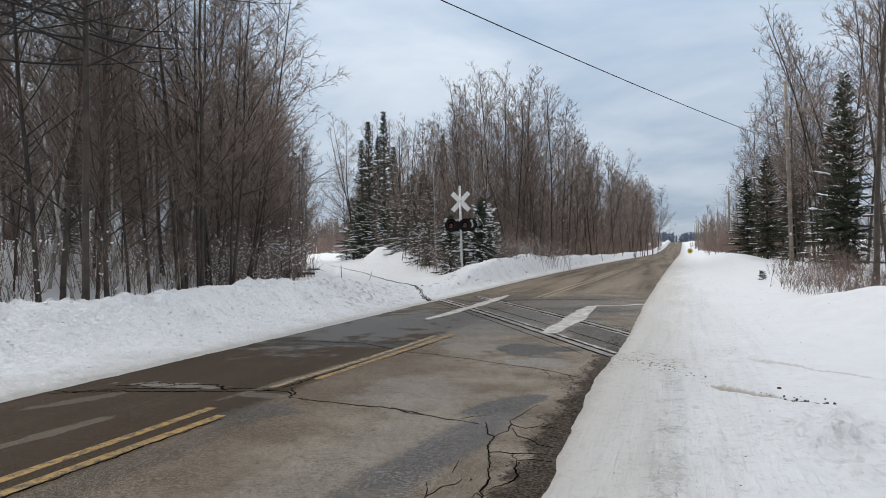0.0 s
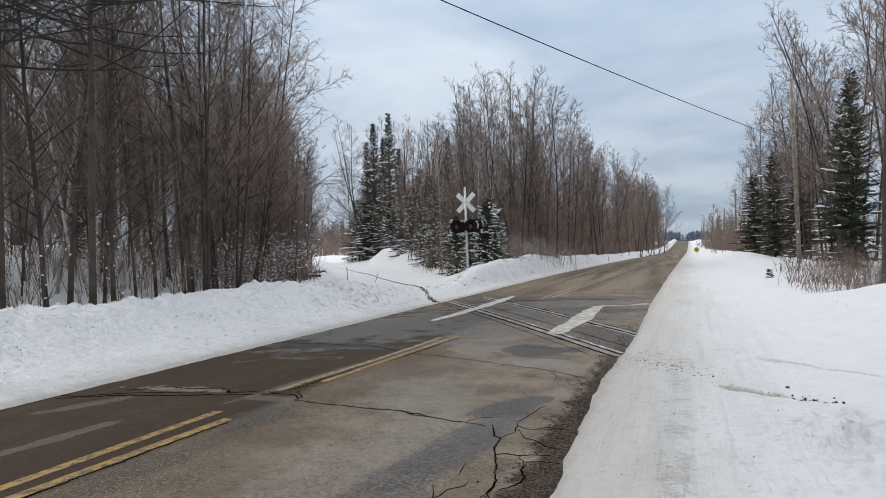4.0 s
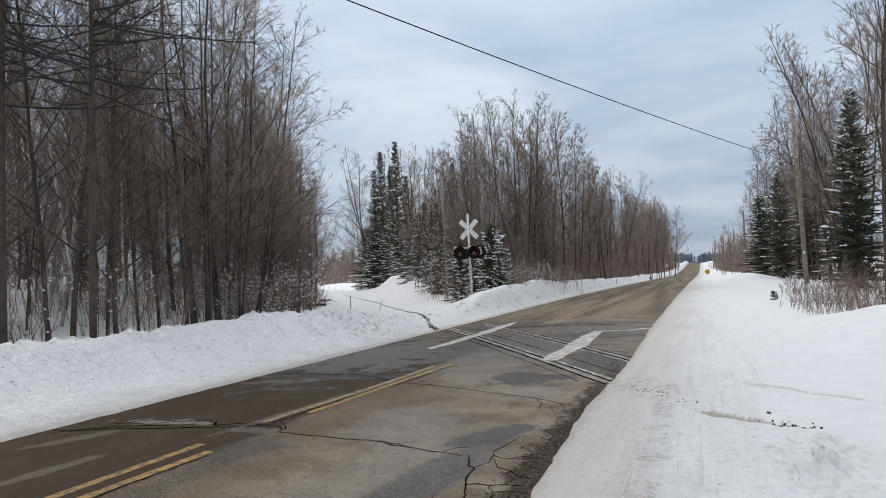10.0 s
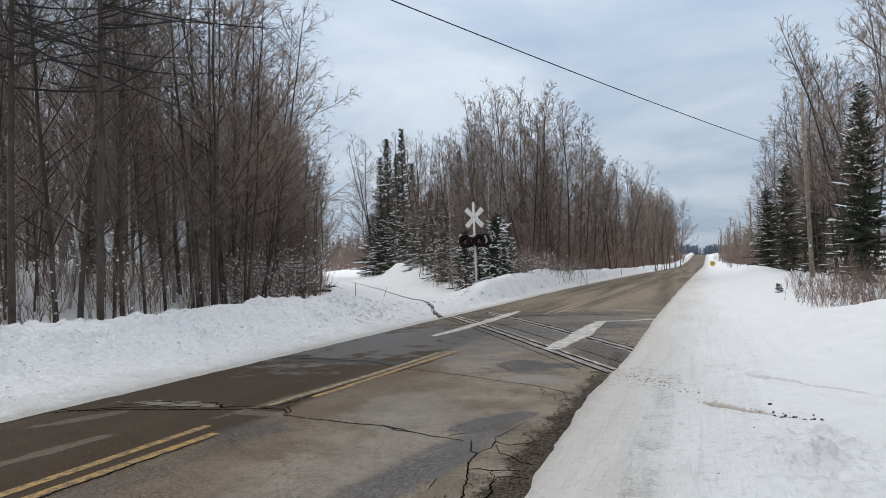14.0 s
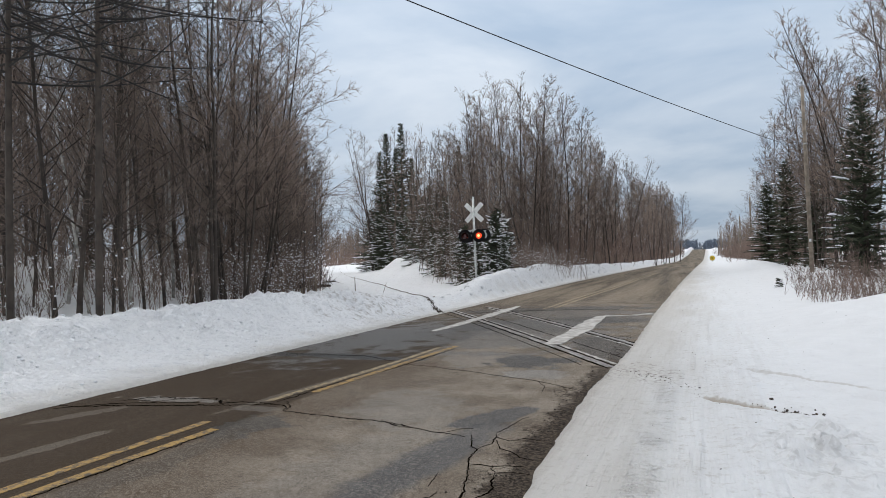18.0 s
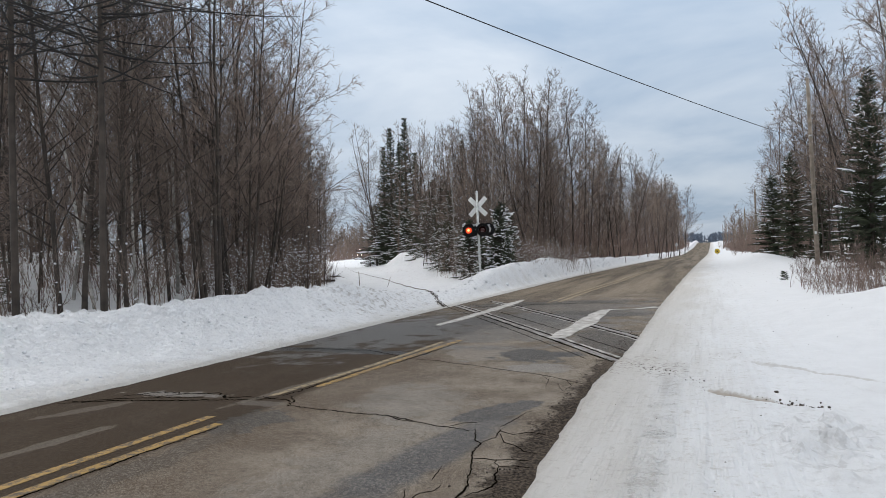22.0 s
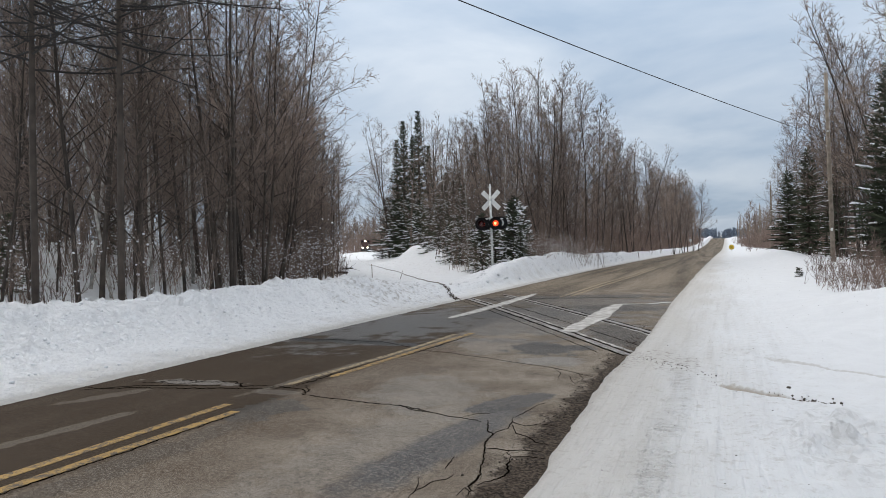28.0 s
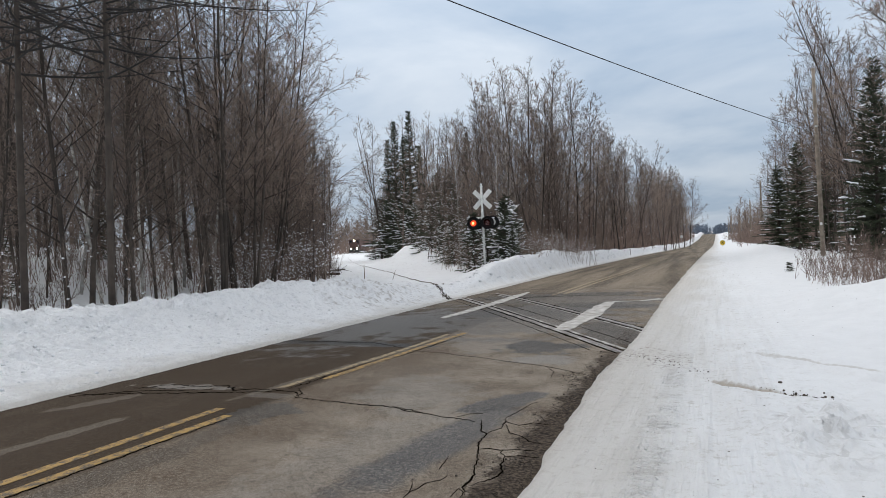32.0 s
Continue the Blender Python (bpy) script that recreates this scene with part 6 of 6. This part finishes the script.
# ---- poles and wires ----
def utility_pole(x, y, top, lean=0.0, bars=True):
    z = land1(x, y)
    h = top - z
    root = new("utility_pole")
    s = Soup()
    s.tube([(0, 0, -0.5), (0, 0, h * 0.5), (0, 0, h)], [0.125, 0.105, 0.085], 12)
    shaft = mpart("shaft", s, POLEWOOD, root)
    part("pin", drum(0.025, 0.018, 0.22, pose(0, 0, h + 0.10), 8), GALV, shaft)
    part("insulator", drum(0.05, 0.03, 0.12, pose(0, 0, h + 0.22), 12), GLAZE, shaft, "grey glazed insulator")
    part("bracket", box(0.10, 0.26, 0.06, pose(-0.02, -0.12, h * 0.69), 0.008), GALV, shaft)
    part("marker_tag", box(0.11, 0.015, 0.16, pose(-0.03, -0.155, 1.75), 0.004), WHITE, shaft, "small pale tag nailed to the pole")
    root.matrix_basis = pose(x, y, z, 0, lean, 0)
    tagged(root, "weathered grey-brown wooden utility pole beside the road", "utility pole", "poles along the road")
    return root


GLAZE = material("grey_glaze", (0.25, 0.25, 0.26), 0.25, bump=0)
utility_pole(6.0, 41.5, 10.5, -0.9)
for px, py, top in ((5.9, 86.5, 7.7), (5.65, 105, 6.3), (5.85, 147, 4.6), (5.4, 190, 7.2), (5.6, 235, 7.2), (-11.0, 0.0, 8.2)):
    utility_pole(px, py, top)


def wire(a, b, sag, r, label):
    s = Soup()
    a, b = Vector(a), Vector(b)
    pts = [a.lerp(b, i / 48) - Vector((0, 0, sag * 4 * (i / 48) * (1 - i / 48))) for i in range(49)]
    s.tube(pts, [r] * 49, 5)
    tagged(new("overhead_wire", s.mesh("overhead_wire", RUBBER)), label, "cable")


wire((6.0, 41.5, 6.9), (-11.0, 0.0, 8.0), 0.3, 0.015, "black overhead cable slung across the road")
wire((6.0, 41.4, 7.1), (5.9, 86.5, 6.3), 0.5, 0.010, "thin overhead cable from pole to pole")
wire((5.9, 86.5, 6.3), (5.65, 105, 5.8), 0.2, 0.010, "thin overhead cable from pole to pole")


# ---- small things by the road and the track ----
def stake(x, y, h, lean, r=0.022, label="thin wooden marker stake stuck in the snow"):
    s = Soup()
    s.tube([(0, 0, -0.3), (0.01, 0, h * 0.5), (0, 0.01, h)], [r, r * 0.95, r * 0.8], 6)
    ob = new("marker_stake", s.mesh("marker_stake", POLEWOOD))
    ob.matrix_basis = pose(x, y, land1(x, y), lean[0], lean[1], 0)
    tagged(ob, label, "stake", "marker stakes")


stake(-14.7, 23.5, 1.35, (0, 1), 0.03)
stake(-14.6, 23.9, 0.85, (0, -1), 0.018)
stake(-13.3, 24.9, 0.62, (0, -1), 0.018)
stake(-13.2, 27.3, 0.55, (0, 20), 0.012)


def culvert():
    """The dark end of a pipe with snow on top."""
    x, y = -15.5, 24.3
    root = new("culvert_pipe")
    bm = bmesh.new()
    rows = []
    for i in range(20):
        a = 2 * math.pi * i / 20
        rows.append([bm.verts.new((math.cos(a) * q, d, math.sin(a) * q)) for q, d in ((0.14, 0), (0.12, 0), (0.12, 0.7), (0.14, 0.7))])
    for i in range(20):
        p, q = rows[i], rows[(i + 1) % 20]
        for k in range(4):
            bm.faces.new((p[k], p[(k + 1) % 4], q[(k + 1) % 4], q[k]))
    bmesh.ops.recalc_face_normals(bm, faces=bm.faces[:])
    part("pipe", bm, BLACK, root, smooth=False)
    part("pipe_back", drum(0.12, 0.12, 0.02, pose(0, 0.6, 0, 90, 0, 0), 20), BLACK, root)
    s = Soup()
    s.blob((0, 0.3, 0.16), 0.17, 0.38, 0.08, random.Random(8), 9, 4)
    mpart("snow_cap", s, SNOWLOAD, root)
    root.matrix_basis = pose(x, y, land1(x, y) + 0.42, -8, 0, 40)
    p = Soup()
    p.tube([(0, 0.35, -0.15), (0, 0.35, -1.0)], [0.05, 0.05], 6)
    mpart("post", p, POLEWOOD, root)
    tagged(root, "black plastic pipe end capped with snow", "pipe")


culvert()


def fallen_log(x, y, length, r, turn, up, label):
    rng = random.Random(int(length * 100))
    root = new("fallen_log")
    s, w = Soup(), Soup()
    pts = bent((-length / 2, 0, 0), (1, 0, 0.03), length, rng, 6, 0.05)
    s.tube(pts, [r * (1 - 0.08 * i) for i in range(7)], 8)
    for i in range(4):
        b, d = along(pts, rng.random())
        s.cone(b, b + fan(d, 1.0, rng, 0.3) * rng.uniform(0.3, 0.9), r * 0.3, 0, 4)
    for i in range(12):
        b, _ = along(pts, (i + 0.5) / 12)
        w.blob(b + Vector((0, 0, r * 0.95)), length / 16, r * 0.9, r * 0.55, rng, 7, 3)
    mpart("stem", s, BARK, root)
    mpart("snow_cover", w, SNOWLOAD, root)
    root.matrix_basis = pose(x, y, land1(x, y) + up, 0, 0, turn)
    tagged(root, label, "log")


fallen_log(-19.0, 31.5, 1.6, 0.11, -20, 0.10, "fallen log covered in snow beside the cutting")
fallen_log(-20.2, 32.8, 2.4, 0.06, 25, 0.06, "fallen branch covered in snow")
fallen_log(-12.2, 47.0, 1.8, 0.12, 10, 0.15, "fallen log with snow along its top")
fallen_log(-10.6, 45.0, 1.3, 0.09, -15, 0.12, "fallen log with snow along its top")
fallen_log(9.6, 36.0, 2.8, 0.05, 5, 2.6, "snow-laden branch caught in the brush")


def warning_sign(x, y, z, r, yaw, front):
    root = new("warning_sign")
    g = land1(x, y)
    part("post", box(0.06, 0.05, z - g + 0.9, pose(0, 0.04, (g - 0.4 + z + 0.3) / 2 - z), 0.005), GALV, root)
    part("disc", drum(r, r, 0.012, pose(0, 0, 0, 90, 0, 0), 32), YELLOW if front else GALV, root, "round yellow panel" if front else "bare grey back of a round panel")
    if front:
        for a in (45, -45):
            part("bar", box(r * 1.75, 0.006, r * 0.20, pose(0, -0.012 - 0.003 * (a > 0), 0, 0, a, 0)), BLACK, root, "black cross bar")
        part("border", ring_band(r * 0.9, 0.10, 0.008, pose(0, -0.008, 0)), BLACK, root)
    root.matrix_basis = pose(x, y, z, 0, 0, yaw)
    tagged(root, "round yellow railway warning sign low above deep snow" if front else "grey back of a round road sign", "road sign")


warning_sign(2.2, 130.0, 0.05, 0.45, 0, True)
warning_sign(-7.4, 200.0, 1.3, 0.42, 0, False)


# ---- train ----
LOCO_RED = material("dull_red_brown_paint", (0.060, 0.026, 0.020), 0.6, scale=3, amount=0.3, bump=0.1)
LOCO_DARK = material("sooty_black_paint", (0.025, 0.024, 0.024), 0.6, scale=3, amount=0.4, bump=0.1)
GLASS = material("dark_cab_glass", (0.02, 0.025, 0.03), 0.08, bump=0)
LIGHT = material("train_headlight", (1.0, 0.88, 0.66), 0.3, bump=0, emission=7.0)
CAR_BROWN = material("freight_car_brown", (0.11, 0.06, 0.045), 0.7, scale=2, amount=0.3, bump=0.2)


def truck(root, y, mat):
    t = part("bogie", box(2.2, 2.9, 0.42, pose(0, y, 0.62), 0.05), mat, root)
    for k in (-0.95, 0.95):
        for sx in (-0.75, 0.75):
            part("wheel", drum(0.48, 0.48, 0.13, pose(sx, y + k, 0.48, 0, 90, 0), 20), STEEL, t)


def locomotive():
    """Its nose looks along -y; its origin lies between the rails under the nose."""
    root = new("locomotive")
    part("frame", box(2.9, 17.6, 0.35, pose(0, 8.9, 1.35), 0.04), LOCO_DARK, root)
    part("long_hood", box(1.9, 11.6, 2.35, pose(0, 11.6, 2.72), 0.10), LOCO_RED, root, "dull red engine hood")
    part("roof", box(1.6, 11.0, 0.22, pose(0, 11.6, 4.0), 0.08), LOCO_DARK, root)
    part("cab", box(3.05, 2.6, 2.55, pose(0, 4.6, 2.80), 0.10), LOCO_RED, root, "dull red cab")
    part("short_hood", box(1.9, 2.6, 1.65, pose(0, 2.05, 2.35), 0.12), LOCO_RED, root)
    part("pilot", box(2.9, 0.14, 0.85, pose(0, 0.05, 0.78), 0.04), LOCO_DARK, root, "black snow plough")
    for sx in (-0.95, 0.95):
        part("window", box(0.62, 0.05, 0.62, pose(sx, 3.275, 3.45), 0.02), GLASS, root)
    for sx in (-1.2, 1.2):
        part("handrail", box(0.04, 0.04, 1.1, pose(sx, 0.35, 2.05)), WHITE, root)
        part("step", box(0.5, 0.3, 0.55, pose(sx, 0.3, 0.95), 0.02), LOCO_DARK, root)
    part("exhaust", drum(0.25, 0.22, 0.4, pose(0, 9.5, 4.25), 14), LOCO_DARK, root)
    part("coupler", box(0.3, 0.7, 0.3, pose(0, -0.2, 0.95), 0.05), STEEL, root)
    # lamp discs are oversized: the glare around each is put into its radius
    part("headlight", drum(0.27, 0.27, 0.10, pose(0, 3.25, 3.72, 90, 0, 0), 20), LIGHT, root, "glowing headlight")
    for sx in (-0.8, 0.8):
        part("ditch_light", drum(0.24, 0.24, 0.10, pose(sx, 0.0, 1.42, 90, 0, 0), 18), LIGHT, root, "glowing ditch light")
    truck(root, 3.6, LOCO_DARK)
    truck(root, 14.2, LOCO_DARK)
    tagged(root, "dull red diesel locomotive with three lit lamps on the track", "locomotive")
    return root


def boxcar():
    root = new("freight_car")
    part("body", box(2.9, 14.8, 3.0, pose(0, 7.6, 2.65), 0.06), CAR_BROWN, root)
    part("roof", box(2.95, 14.9, 0.12, pose(0, 7.6, 4.2), 0.03), LOCO_DARK, root)
    for k in (-1, 1):
        part("door", box(0.06, 2.6, 2.6, pose(1.47 * k, 7.6, 2.6), 0.02), CAR_BROWN, root)
    truck(root, 2.2, LOCO_DARK)
    truck(root, 13.0, LOCO_DARK)
    tagged(root, "brown freight car coupled behind the locomotive", "freight car", "train cars")
    return root


LOCO = locomotive()
CARS = [boxcar()]
CARS += [copy_thing(CARS[0], pose(0, 0, 0)) for _ in range(2)]


# ---- what moves ----
def motions():
    def train_rows(back):
        rows = []
        for k in range(0, 33):
            s = 180.0 + 8.0 * (32 - k) + back
            p, ahead = track(s)
            rows.append((float(k), pose(p[0], p[1], 0.20, 0, 0, math.degrees(math.atan2(-ahead[0], ahead[1])))))
        return rows

    walk(LOCO, train_rows(0.0))
    for i, car in enumerate(CARS):
        walk(car, train_rows(18.8 + 15.8 * i))

    # the two lamps flash by turns: each ball turns its glowing half to the road and away again
    period, share, begin = 1.557, 0.80, 15.59
    for k, (ob, x, y, z, turn) in enumerate(FLASHERS):
        m = pose(x, y, z, 0, 0, turn) @ pose(0, -0.10, 0)
        rows, angle, a = [(0.0, 180.0)], 180.0, begin
        while a < 32.0:
            for t in ((a, a + share) if k == 0 else (a + share, a + period)):
                if t < 31.85:
                    rows += [(t + step_no / FPS, angle + 60.0 * (step_no + 1)) for step_no in (-1, 0, 1, 2)]
                    angle += 180.0
            a += period
        rows.append((32.0, angle))
        walk(ob, [(t, m @ pose(0, 0, 0, 0, 0, g)) for t, g in rows])


motions()
